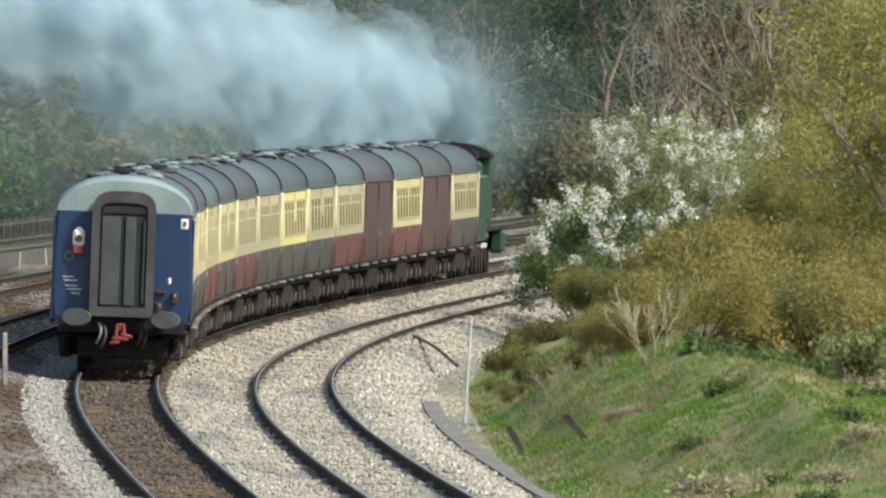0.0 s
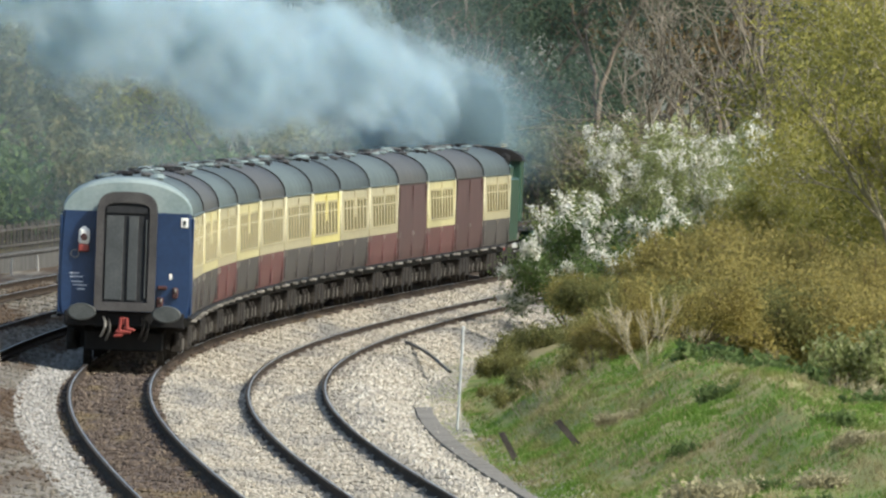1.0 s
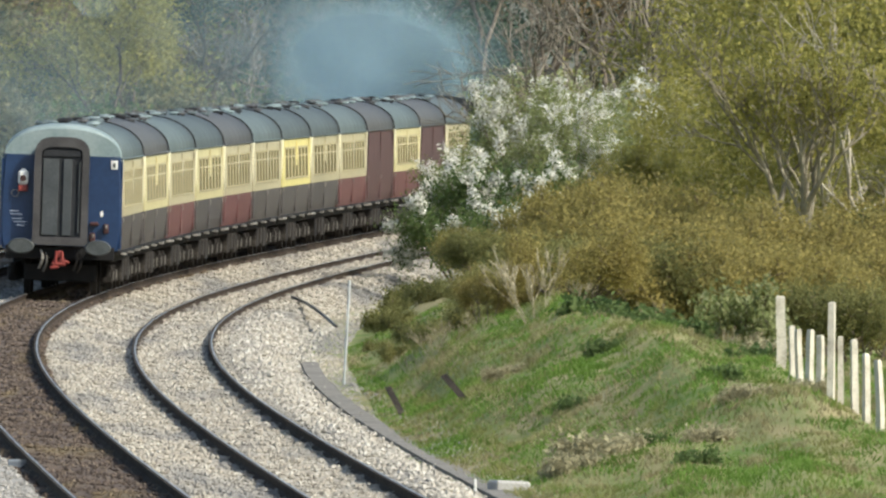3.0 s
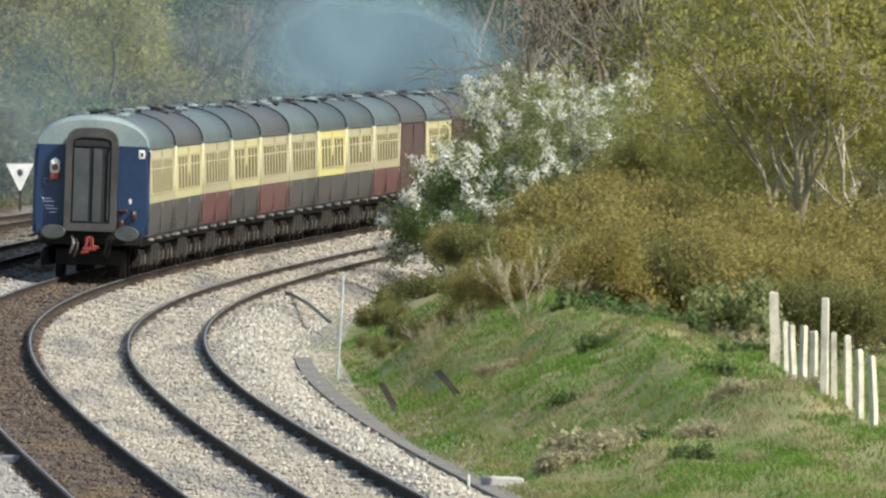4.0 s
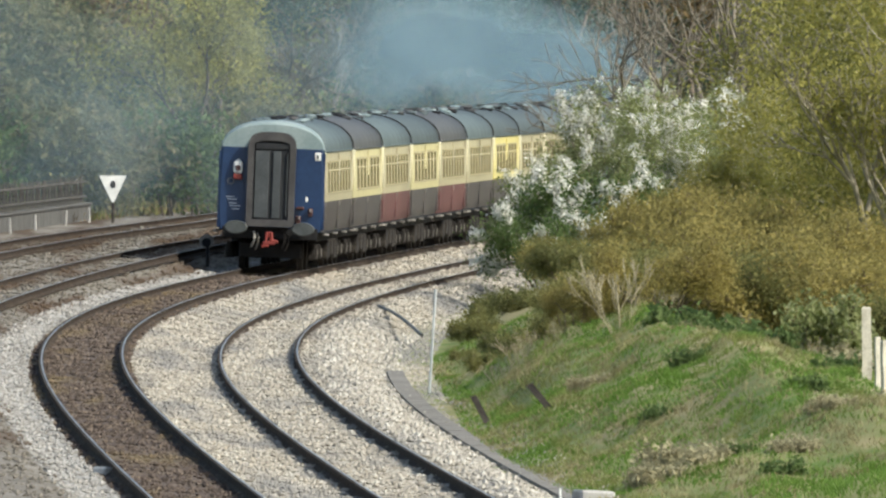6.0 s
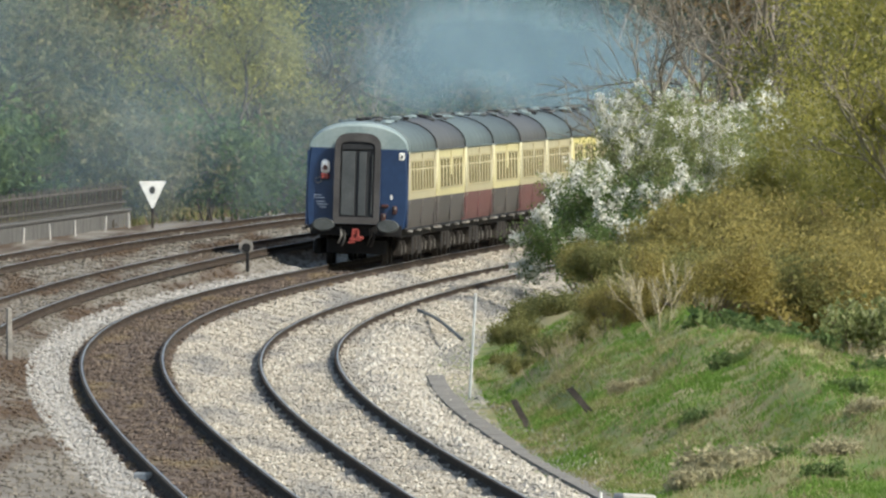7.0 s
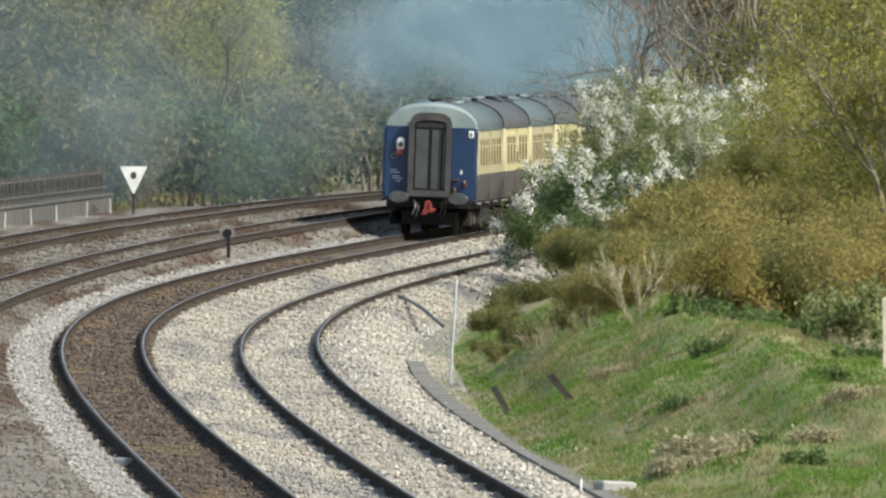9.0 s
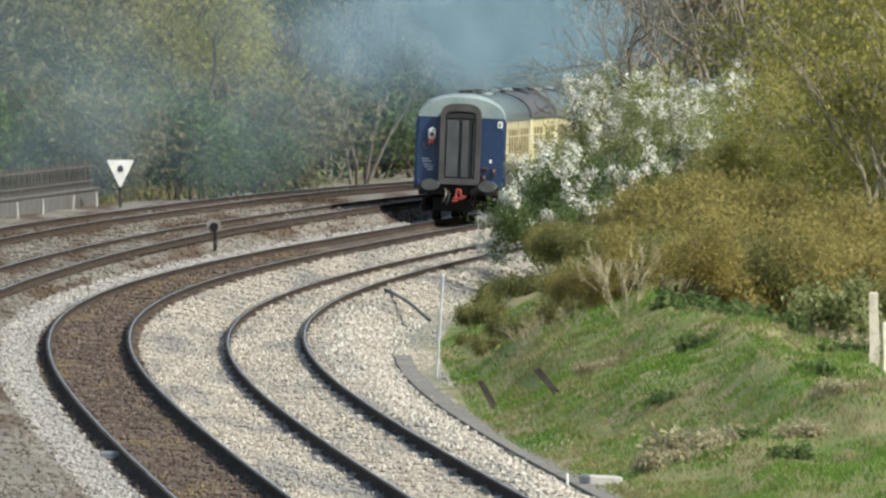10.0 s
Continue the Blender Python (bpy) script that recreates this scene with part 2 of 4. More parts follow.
GRASS = {**LEAF, "island": 0.3, "scale": 0.9, "fine": 4.0}
M["grass_green"] = mat("grass_green", [(0.08, 0.15, 0.022), (0.125, 0.215, 0.036), (0.18, 0.27, 0.056)], **GRASS, patch=((0.21, 0.215, 0.075), 1.0, 0.12, 0.50, 0.63))
M["grass_dry"] = mat("grass_dry", [(0.17, 0.15, 0.07), (0.28, 0.245, 0.125), (0.37, 0.33, 0.185)], **GRASS)


def smoke_material(name, tint, scale, most):
    """Thin, light-scattering vapour; many faint skins lie behind one another."""
    m = bpy.data.materials.new(name)
    m.use_nodes = True
    N, L = m.node_tree.nodes, m.node_tree.links
    out = N["Material Output"]
    N.remove(N["Principled BSDF"])
    tc, noise_tex, ramp = N.new("ShaderNodeTexCoord"), N.new("ShaderNodeTexNoise"), N.new("ShaderNodeMapRange")
    noise_tex.inputs["Scale"].default_value, noise_tex.inputs["Detail"].default_value = scale, 3
    ramp.inputs[1].default_value, ramp.inputs[2].default_value, ramp.inputs[3].default_value, ramp.inputs[4].default_value = 0.33, 0.72, most * 0.08, most
    dif, tra, clear, ms, ms2 = (N.new(k) for k in ("ShaderNodeBsdfDiffuse", "ShaderNodeBsdfTranslucent", "ShaderNodeBsdfTransparent", "ShaderNodeMixShader", "ShaderNodeMixShader"))
    dif.inputs[0].default_value = tra.inputs[0].default_value = (*tint, 1)
    ms.inputs[0].default_value = 0.5
    L.new(tc.outputs["Object"], noise_tex.inputs["Vector"]), L.new(noise_tex.outputs["Fac"], ramp.inputs[0])
    L.new(dif.outputs[0], ms.inputs[1]), L.new(tra.outputs[0], ms.inputs[2])
    L.new(ramp.outputs[0], ms2.inputs[0]), L.new(clear.outputs[0], ms2.inputs[1]), L.new(ms.outputs[0], ms2.inputs[2])
    L.new(ms2.outputs[0], out.inputs[0])
    return m


M["smoke"] = smoke_material("smoke", (0.54, 0.68, 0.75), 0.38, 0.115)
M["smoke_thin"] = smoke_material("smoke_thin", (0.38, 0.54, 0.62), 0.26, 0.017)
M["haze"] = smoke_material("haze", (0.46, 0.60, 0.66), 0.14, 0.012)


# ---- building helpers ----
def part(name, bm, material, parent=None, label=""):
    me = bpy.data.meshes.new(name)
    bmesh.ops.recalc_face_normals(bm, faces=bm.faces)
    bm.to_mesh(me)
    bm.free()
    me.materials.append(M[material])
    ob = new(name, me)
    ob.parent = parent
    return tagged(ob, label)


def share(name, me, parent, m=None):
    ob = new(name, me)
    ob.parent = parent
    if m is not None:
        ob.matrix_basis = m
    return ob


def empty(name):
    return new(name)


def array_mesh(name, verts, faces, material, parent=None, smooth=False):
    me = bpy.data.meshes.new(name)
    me.from_pydata(verts.tolist() if hasattr(verts, "tolist") else verts, [], faces.tolist() if hasattr(faces, "tolist") else faces)
    me.materials.append(M[material])
    if smooth:
        me.polygons.foreach_set("use_smooth", [True] * len(me.polygons))
    ob = new(name, me)
    ob.parent = parent
    return ob


def block(cx, cy, cz, sx, sy, sz, bevel=0.02, bm=None):
    """A box with softened edges; adds to bm if given."""
    bm = bm or bmesh.new()
    made = bmesh.ops.create_cube(bm, size=1.0, matrix=Matrix.Translation((cx, cy, cz)) @ Matrix.Diagonal((sx, sy, sz, 1)))
    if bevel:
        edges = list({e for v in made["verts"] for e in v.link_edges})
        bmesh.ops.bevel(bm, geom=edges, offset=bevel, segments=1, affect="EDGES")
    return bm


def drum(cx, cy, cz, r, length, axis="y", seg=16, bm=None, r2=None):
    bm = bm or bmesh.new()
    turn = {"y": pose(0, 0, 0, 90), "x": pose(0, 0, 0, 0, 90), "z": Matrix()}[axis]
    bmesh.ops.create_cone(bm, cap_ends=True, segments=seg, radius1=r, radius2=r if r2 is None else r2, depth=length, matrix=Matrix.Translation((cx, cy, cz)) @ turn)
    return bm


def loft(rings, closed=True, caps=True):
    """Skin over rings of equal count, each a list of (x, y, z)."""
    bm = bmesh.new()
    rows = [[bm.verts.new(p) for p in ring] for ring in rings]
    n = len(rows[0])
    for a, b in zip(rows, rows[1:]):
        for i in range(n if closed else n - 1):
            bm.faces.new((a[i], a[(i + 1) % n], b[(i + 1) % n], b[i]))
    if caps and closed:
        bm.faces.new(rows[0]), bm.faces.new(rows[-1])
    return bm


# ---- the line of the railway ----
def line(d):
    """x of the middle of the train's track, d metres ahead."""
    u = (np.asarray(d, float) - 609.4) / 132.1
    return -6.8764 + 0.00675 * 132.1 * u + 0.03556 * 132.1 * (np.abs(u) + np.log1p(np.exp(-2 * np.abs(u))) - math.log(2))


def heading(d):
    return 0.00675 + 0.03556 * math.tanh((d - 609.4) / 132.1)


def spread_left(d):
    """How far the two far tracks draw away on the near side of the curve."""
    return 2.6 * np.clip((650 - np.asarray(d, float)) / 280, 0, 1) ** 2


def far_rise(d):
    """The two far tracks lie a little higher round the curve."""
    return np.interp(d, [600, 650, 720, 760, 850, 900, 950, 1000], [0, 0.03, 0.14, 0.20, 0.22, 0.20, 0.11, 0])


GAUGE = 0.7525
TRACKS = [(0.0, 0.278, 0.055), (3.39, 0.0, 0.0), (-3.15, 0.56, 0.0), (-6.8, 0.74, 0.0)]     # middle, rail height, cant


def rail_level(o):
    return np.interp(o, [-8.5, -6.8, -3.15, -2.2, -1.3, -0.75, 0.75, 1.2, 2.3, 3.39, 5.0], [0.74, 0.74, 0.56, 0.50, 0.33, 0.305, 0.25, 0.22, 0.0, 0.0, 0.0])


def smooth(t):
    t = np.clip(t, 0, 1)
    return t * t * (3 - 2 * t)


def ground_z(o, d):
    """Height of the bare ground at o metres to the right of the train's track, d metres ahead."""
    o, d = np.asarray(o, float), np.asarray(d, float)
    edge = 5.9 + 0.9 * smooth((d - 440) / 110)
    rise = 0.68 * smooth((o - edge) / 1.9) + 0.42 * np.clip(o - 7.4, 0, 2.6) - 0.30 * np.clip(o - 10.1, 0, 4)
    along = smooth((d - 366) / (129 - 12 * np.clip(o - 7, 0, 4.5))) * (1 - 0.30 * smooth((d - 505) / 50))
    right = -0.5 + along * rise
    lumps = 0.08 * np.sin(o * 1.9 + d * 0.15) + 0.07 * np.sin(d * 0.31 - o * 0.8) + 0.05 * np.sin(o * 3.7 - d * 0.11 + 1)
    right = right + lumps * smooth((o - 6.4) / 1.5)
    left = np.interp(o, [-11.5, -9.0, 5.5], [0.35, 0.2, -0.5])
    return np.where(o > 5.5, right, left)


def sheet(name, o_vals, d_vals, height, material, lift=0.0):
    o_vals, d_vals = np.asarray(o_vals, float), np.asarray(d_vals, float)
    O, D = np.meshgrid(o_vals, d_vals)
    V = np.stack([line(D) + O, D, height(O, D) + lift], -1).reshape(-1, 3)
    a = (np.arange(len(d_vals) - 1)[:, None] * len(o_vals) + np.arange(len(o_vals) - 1)).ravel()
    n = len(o_vals)
    return array_mesh(name, V, np.stack([a, a + 1, a + n + 1, a + n], -1), material, smooth=True)


def build_ground():
    o_vals = np.r_[-3000, -900, -300, -100, -40, -20, np.arange(-12, 20.1, 0.4), 26, 40, 90, 300, 900, 3000]
    d_vals = np.r_[-400, -100, 0, 150, 280, np.arange(345, 604, 2.0), np.arange(604, 1300, 8.0), 1400, 1600, 2000, 3000, 4800]
    tagged(sheet("ground", o_vals, d_vals, ground_z, "ground"), "rough grass and bare soil beside the railway", "ground", kind="structure")

    def bed(o, d):
        z = rail_level(o) - 0.185 + far_rise(d) * smooth((-1.75 - o) / 0.7)
        z = z - 0.36 * smooth((o - 4.75) / 1.3) - 0.20 * smooth((-8.4 - o) / 1.2)
        return z + 0.012 * np.sin(o * 9 + d * 3.1) + 0.02 * np.sin(d * 0.8 + o * 2)
    d_vals = np.r_[-300, 0, 170, 290, np.arange(345, 620, 0.9), np.arange(620, 1300, 4.0), 1440, 1870]
    strips = [("ballast_grey", -15.0, -1.75, "dull grey-brown stone ballast under the far tracks"), ("ballast_pale", -1.75, -0.98, "pale clean stone ballast strip beside the track"),
              ("ballast_brown", -0.98, 0.95, "rust-stained brown ballast between the running rails"), ("ballast", 0.95, 7.1, "light beige stone ballast round the near track")]
    for material, a, b, label in strips:
        tagged(sheet("ballast_bed", np.linspace(a, b, max(5, int((b - a) / 0.16))), d_vals, bed, material), label, "ballast", kind="structure")
    # loose stones lying on the bed, where it is nearest
    rng = np.random.default_rng(5)
    for material, a, b, n, far, label in [("stone", 0.95, 6.9, 74000, 860, "loose beige ballast stones on the track bed"), ("stone_pale", 4.5, 6.2, 6000, 640, "larger pale stones on the ballast shoulder"), ("stone_brown", -0.98, 0.95, 14000, 760, "loose rust-brown ballast stones between the rails"),
                                          ("stone_dull", -8.0, -1.6, 30000, 900, "loose dull grey-brown stones on the far track bed"), ("stone_grey", -1.75, -0.98, 9000, 860, "loose pale grey ballast stones beside the outer rail")]:
        o, d = rng.uniform(a, b, n), 340 + (far - 340) * rng.random(n) ** 1.2
        size = rng.uniform(0.022, 0.05, n) * (1.5 if material == "stone_pale" else 1.0) * (d / 480) ** 0.5
        z = np.maximum(bed(o, d), ground_z(o, d) - 0.02) + size * 0.3
        octa = np.array([(1, 0, 0), (-1, 0, 0), (0, 1, 0), (0, -1, 0), (0, 0, 1), (0, 0, -1)], float)
        jit = 1 + rng.uniform(-0.4, 0.4, (n, 6, 3))
        P = octa[None] * jit + rng.uniform(-0.25, 0.25, (n, 6, 3))
        V = (P * size[:, None, None] * np.array([1, 1, 0.75]) + np.stack([line(d) + o, d, z], -1)[:, None]).reshape(-1, 3)
        tri = np.array([(0, 2, 4), (2, 1, 4), (1, 3, 4), (3, 0, 4), (2, 0, 5), (1, 2, 5), (3, 1, 5), (0, 3, 5)])
        tagged(array_mesh("ballast_stones", V, (tri[None] + 6 * np.arange(n)[:, None, None]).reshape(-1, 3), material), label, "ballast", kind="stuff")


def build_rails():
    d_vals = np.r_[-300, 0, 215, np.arange(330, 1300, 3.0), 1440, 1800]
    prof = [(-0.07, -0.19), (-0.07, -0.16), (-0.012, -0.12), (-0.012, -0.05), (-0.036, -0.035), (-0.036, -0.004), (0.036, -0.004), (0.036, -0.035), (0.012, -0.05), (0.012, -0.12), (0.07, -0.16), (0.07, -0.19)]
    for mid, z, cant in TRACKS:
        track = tagged(empty("railway_track"), "steel rails curving away across stone ballast", "railway track", "running lines", "structure")
        for side in (-1, 1):
            o = mid + side * GAUGE
            top = z - side * cant / 2
            X = line(d_vals) + o - (spread_left(d_vals) if mid < -1 else 0)
            Z = top + (far_rise(d_vals) if mid < -1 else 0 * d_vals)
            rail = part("rail", loft([[(x + px, d, z0 + pz) for px, pz in prof] for x, d, z0 in zip(X, d_vals, Z)]), "rail_rust", track)
            # worn steel only on the right half, shaped to draw the sun's highlight line
            head = [(0.004, -0.0025), (0.008, 0.0012), (0.030, 0.001), (0.0375, -0.010)]
            part("railhead", loft([[(x + px, d, z0 + pz) for px, pz in head] for x, d, z0 in zip(X, d_vals, Z)], False, False), "rail_top", rail, "worn bright running surface, narrowed to its right-hand highlight")


# ---- plants ----
def unit(v):
    return v / max(1e-9, math.sqrt(v[0] ** 2 + v[1] ** 2 + v[2] ** 2))


def grow(seed, stems, height, spread, levels, kids, thick, base=0.3, up=0.25):
    """Branch pieces (start, end, radius, radius) and the tips of a plant that stands at the origin."""
    rng = np.random.default_rng(seed)
    segs, tips = [], []
    first = height * (0.30 if stems == 1 else 0.34)

    def limb(p, d, length, r, level):
        for i in range(3):
            d = unit(d + rng.normal(0, 0.13, 3))
            q = p + d * length / 3
            segs.append((p, q, r * (1 - 0.12 * i), r * (1 - 0.12 * (i + 1))))
            if level <= 1:
                tips.append(q)
            p = q
            if i == 1 and level > 0 and rng.random() < 0.75:
                limb(p, unit(d + rng.normal(0, spread, 3) + (0, 0, up)), length * rng.uniform(0.55, 0.75), r * 0.5, level - 1)
        if level > 0:
            for _ in range(kids):
                limb(p, unit(d + rng.normal(0, spread, 3) + (0, 0, up)), length * rng.uniform(0.62, 0.84), r * rng.uniform(0.5, 0.68), level - 1)

    for k in range(stems):
        a = rng.uniform(0, 6.283)
        lean = 0.0 if stems == 1 else rng.uniform(0.1, 0.75)
        start = np.array([base * math.cos(a), base * math.sin(a), -0.15]) * (stems > 1)
        limb(start, unit(np.array([lean * math.cos(a), lean * math.sin(a), 1.0])), first * rng.uniform(0.8, 1.1), thick, levels)
    return segs, np.array(tips)


def branch_mesh(name, segs, material, parent, least=0.0):
    P, Q = np.array([s[0] for s in segs]), np.array([s[1] for s in segs])
    R0, R1 = np.maximum(np.array([s[2] for s in segs]), least), np.maximum(np.array([s[3] for s in segs]), least)
    ax = Q - P
    ax /= np.linalg.norm(ax, axis=1)[:, None] + 1e-9
    side = np.cross(ax, np.where(np.abs(ax[:, 2:]) > 0.9, np.array([[1.0, 0, 0]]), np.array([[0, 0, 1.0]])))
    side /= np.linalg.norm(side, axis=1)[:, None] + 1e-9
    other = np.cross(ax, side)
    k = 5
    ang = np.arange(k) * 2 * math.pi / k
    ring = np.cos(ang)[None, :, None] * side[:, None] + np.sin(ang)[None, :, None] * other[:, None]
    V = np.concatenate([P[:, None] + ring * R0[:, None, None], Q[:, None] + ring * R1[:, None, None]], 1).reshape(-1, 3)
    i = np.arange(k)
    quad = np.stack([i, (i + 1) % k, (i + 1) % k + k, i + k], -1)
    return array_mesh(name, V, (quad[None] + 2 * k * np.arange(len(segs))[:, None, None]).reshape(-1, 4), material, parent, True)


def leaf_mesh(name, seed, tips, per_tip, scatter, size, material, parent, keep=None):
    """Small creased leaves (two triangles each) scattered round the tips."""
    rng = np.random.default_rng(seed)
    if keep is not None:
        tips = tips[keep(tips)]
    C = np.repeat(tips, per_tip, 0) + rng.normal(0, scatter, (len(tips) * per_tip, 3))
    n = len(C)
    a, b = rng.normal(0, 1, (n, 3)), rng.normal(0, 1, (n, 3))
    a /= np.linalg.norm(a, axis=1)[:, None]
    b -= (a * b).sum(1)[:, None] * a
    b /= np.linalg.norm(b, axis=1)[:, None]
    s = size * rng.uniform(0.6, 1.4, n)[:, None]
    V = np.stack([C - a * s, C + b * s * 0.45, C + a * s, C - b * s * 0.45 + np.cross(a, b) * s * 0.25], 1).reshape(-1, 3)
    F4 = 4 * np.arange(n)[:, None]
    return array_mesh(name, V, np.concatenate([F4 + [0, 1, 2], F4 + [0, 2, 3]], 0), material, parent)


def plant(name, seed, stems, height, spread, levels, kids, thick, bark, crowns, label, category, least=0.006, **more):
    """crowns: rows of part name, leaves per tip, scatter, leaf size, material, and which tips bear it."""
    root = tagged(empty(name), label, category)
    segs, tips = grow(seed, stems, height, spread, levels, kids, thick, **more)
    tagged(branch_mesh("trunk" if stems == 1 else "branchwork", segs, bark, root, least), kind="" if stems == 1 else "stuff")
    for i, (pname, per_tip, scatter, size, material, keep) in enumerate(crowns):
        leaf_mesh(pname, seed * 7 + i, tips, per_tip, scatter, size, material, root, keep)
    return root


def put(ob, x, d, z=None, turn=0.0, scale=1.0):
    """Stand a thing at x, d on the ground."""
    z = float(ground_z(x - float(line(d)), d)) if z is None else z
    ob.matrix_basis = pose(x, d, z, 0, 0, turn) @ Matrix.Diagonal((scale, scale, scale, 1))
    return ob


def again(ob, x, d, z=None, turn=0.0, scale=1.0):
    o = copy_thing(ob, Matrix())
    return put(o, x, d, z, turn, scale)


def build_plants():
    rng = random.Random(11)
    # thorn scrub behind the grass crest
    scrub = [plant("bush", 20 + i, 8, 2.3, 0.55, 3, 2, 0.03, "twig", [("foliage", 28, 0.17, 0.04, m, lambda t: t[:, 2] > 0.5)], label, "bush", up=0.15, base=0.5)
             for i, (m, label) in enumerate([("leaf_olive", "dense olive-brown scrub bush on the bank"), ("leaf_olive", "rust-tinged budding scrub bush on the bank"),
                                             ("leaf_scrub", "greenish-brown leafing scrub bush on the bank"), ("leaf_olive", "tangled brown-green thorn bush on the bank")])]
    spots = []
    for d, x0, x1, n in [(516, 2.3, 10.5, 7), (540, 2.4, 11.5, 7), (566, 2.5, 12.5, 8), (600, 2.6, 13.5, 8), (640, 2.9, 14.5, 9), (676, 3.1, 15.5, 9)]:
        for k in range(n):
            spots.append((x0 + (x1 - x0) * (k + rng.uniform(0, 0.3)) / (n - 1), d + rng.uniform(-8, 8), (0.55, 0.82, 1.0)[min(k, 2)]))
    for i, (x, d, small) in enumerate(spots):
        v = scrub[i] if i < 4 else scrub[rng.choice([0, 1, 3, 0, 1, 2])]
        s = rng.uniform(0.8, 1.15) * (1.2 if d > 580 else 1.0) * small
        tagged(put(v, x, d, None, rng.uniform(0, 360), s) if i < 4 else again(v, x, d, None, rng.uniform(0, 360), s), group="scrub on the bank")
    # low growth at the ballast edge below the scrub
    edge = plant("bramble", 33, 9, 1.0, 0.7, 2, 2, 0.012, "twig", [("foliage", 14, 0.11, 0.045, "leaf_scrub", None)], "low green bramble growth at the ballast edge", "bush", base=0.35, up=0.0)
    for i, (x, d, s) in enumerate([(1.35, 560, 0.55), (1.7, 610, 0.7), (1.9, 700, 0.8), (0.55, 575, 0.35), (0.9, 545, 0.5), (1.1, 590, 0.6), (0.8, 612, 0.6), (1.5, 540, 0.6), (2.0, 530, 0.6), (2.3, 520, 0.65), (1.2, 640, 0.75), (1.5, 665, 0.8)]):
        tagged(put(edge, x, d, None, 0, s) if i == 0 else again(edge, x, d, None, 60 * i, s), group="low growth on the bank")
    green = plant("bush", 36, 6, 1.5, 0.5, 3, 2, 0.02, "twig", [("foliage", 9, 0.13, 0.06, "leaf_blossom", None)], "dark green elder bush beside the fence", "bush", base=0.25, up=0.15)
    put(green, 6.75, 500, None, 0, 1.0)
    # pale bare bush in front of the scrub
    pale = plant("bare_bush", 37, 6, 3.0, 0.17, 3, 2, 0.019, "stem_tan", [], "bare bush with pale dead stems", "bush", base=0.16, up=0.3, least=0.010)
    put(pale, 3.25, 506, None, 30, 0.62)
    for i, (px, d, size) in enumerate([(896, 517, 0.24), (935, 514, 0.28), (965, 512, 0.22), (1010, 510, 0.20), (1190, 506, 0.22), (1448, 500, 0.24), (1480, 498, 0.26), (1505, 497, 0.22), (1330, 503, 0.2)]):
        again(pale, (px - 784) * d / F, d, None, 53 * i, size)
    weed = plant("weed_clump", 34, 10, 0.5, 0.6, 1, 2, 0.008, "twig", [("foliage", 9, 0.09, 0.06, "leaf_green", None)], "dark green dock and nettle clump in grass", "weed", base=0.2, up=0.0)
    for i, (px, d, s) in enumerate([(1347, 470, 1.3), (1310, 480, 0.9), (1370, 462, 1.0), (1240, 458, 0.9), (1500, 452, 1.0), (1180, 440, 0.7), (1240, 492, 1.1), (1210, 494, 1.3), (1300, 494, 1.2), (1440, 430, 0.8), (1320, 415, 0.7), (1400, 405, 0.8)]):
        x = (px - 784) * d / F
        tagged(put(weed, x, d, None, 0, s) if i == 0 else again(weed, x, d, None, 47 * i, s), group="weeds on the bank")
    bracken = plant("dead_bracken", 35, 14, 0.55, 0.8, 2, 2, 0.006, "stem_tan", [("foliage", 6, 0.09, 0.045, "bracken", None)], "heap of straw-coloured dead bracken stalks", "weed", base=0.35, up=-0.1)
    for i, (px, d, s) in enumerate([(1215, 412, 1.1), (1260, 415, 0.9), (1180, 410, 0.8), (1420, 412, 0.7), (1490, 420, 0.6), (1340, 476, 0.6), (1520, 480, 0.8), (1060, 470, 0.6), (1600, 425, 0.7)]):
        x = (px - 784) * d / F
        tagged(put(bracken, x, d, None, 0, s) if i == 0 else again(bracken, x, d, None, 61 * i, s), group="dead bracken on the bank")
    # white blossom tree
    white = lambda t: np.sin(t[:, 0] * 1.9 + t[:, 2] * 2.3 + 0.5) + 0.7 * np.sin(t[:, 1] * 2.2 + t[:, 2] * 1.7 + 1) - 0.35 * t[:, 0] > 0.1
    blossom = plant("blossom_tree", 41, 9, 5.0, 0.5, 4, 2, 0.045, "bark", [("foliage", 13, 0.19, 0.055, "leaf_blossom", None), ("blossom", 44, 0.08, 0.042, "blossom", white)],
                    "wild cherry tree covered in white spring blossom", "tree", up=0.12, base=0.9)
    put(blossom, 4.75, 738, None, 0, 0.86)
    again(blossom, 5.6, 744, None, 180, 0.82)
    again(blossom, 7.0, 755, None, 120, 0.82)
    again(blossom, 8.0, 748, None, 60, 0.74)
    again(blossom, 6.2, 730, None, 240, 0.74)
    low = plant("blossom_tree", 43, 8, 3.1, 0.5, 3, 2, 0.04, "bark", [("foliage", 16, 0.2, 0.055, "leaf_green", None), ("blossom", 70, 0.08, 0.042, "blossom", lambda t: np.sin(t[:, 0] * 3.1 + t[:, 2] * 2.9) + 0.6 * np.sin(t[:, 1] * 3 + 1) > -0.05)],
                "low cherry bush with thick white blossom clusters", "tree", up=0.12, base=0.7)
    put(low, 3.2, 720, None, 10, 0.85)
    again(low, 3.75, 734, None, 100, 1.05)
    again(low, 4.7, 728, None, 220, 1.0)
    # leafing yellow-green trees on the bank
    willow = [plant("tree", 50 + i, 4, 9.5, 0.42, 5, 2, 0.08, "bark_pale", [("crown", 9, 0.30, 0.075, "leaf_yellow", None)], "yellow-green leafing willow tree on the bank", "tree", up=0.20, base=0.5) for i in range(2)]
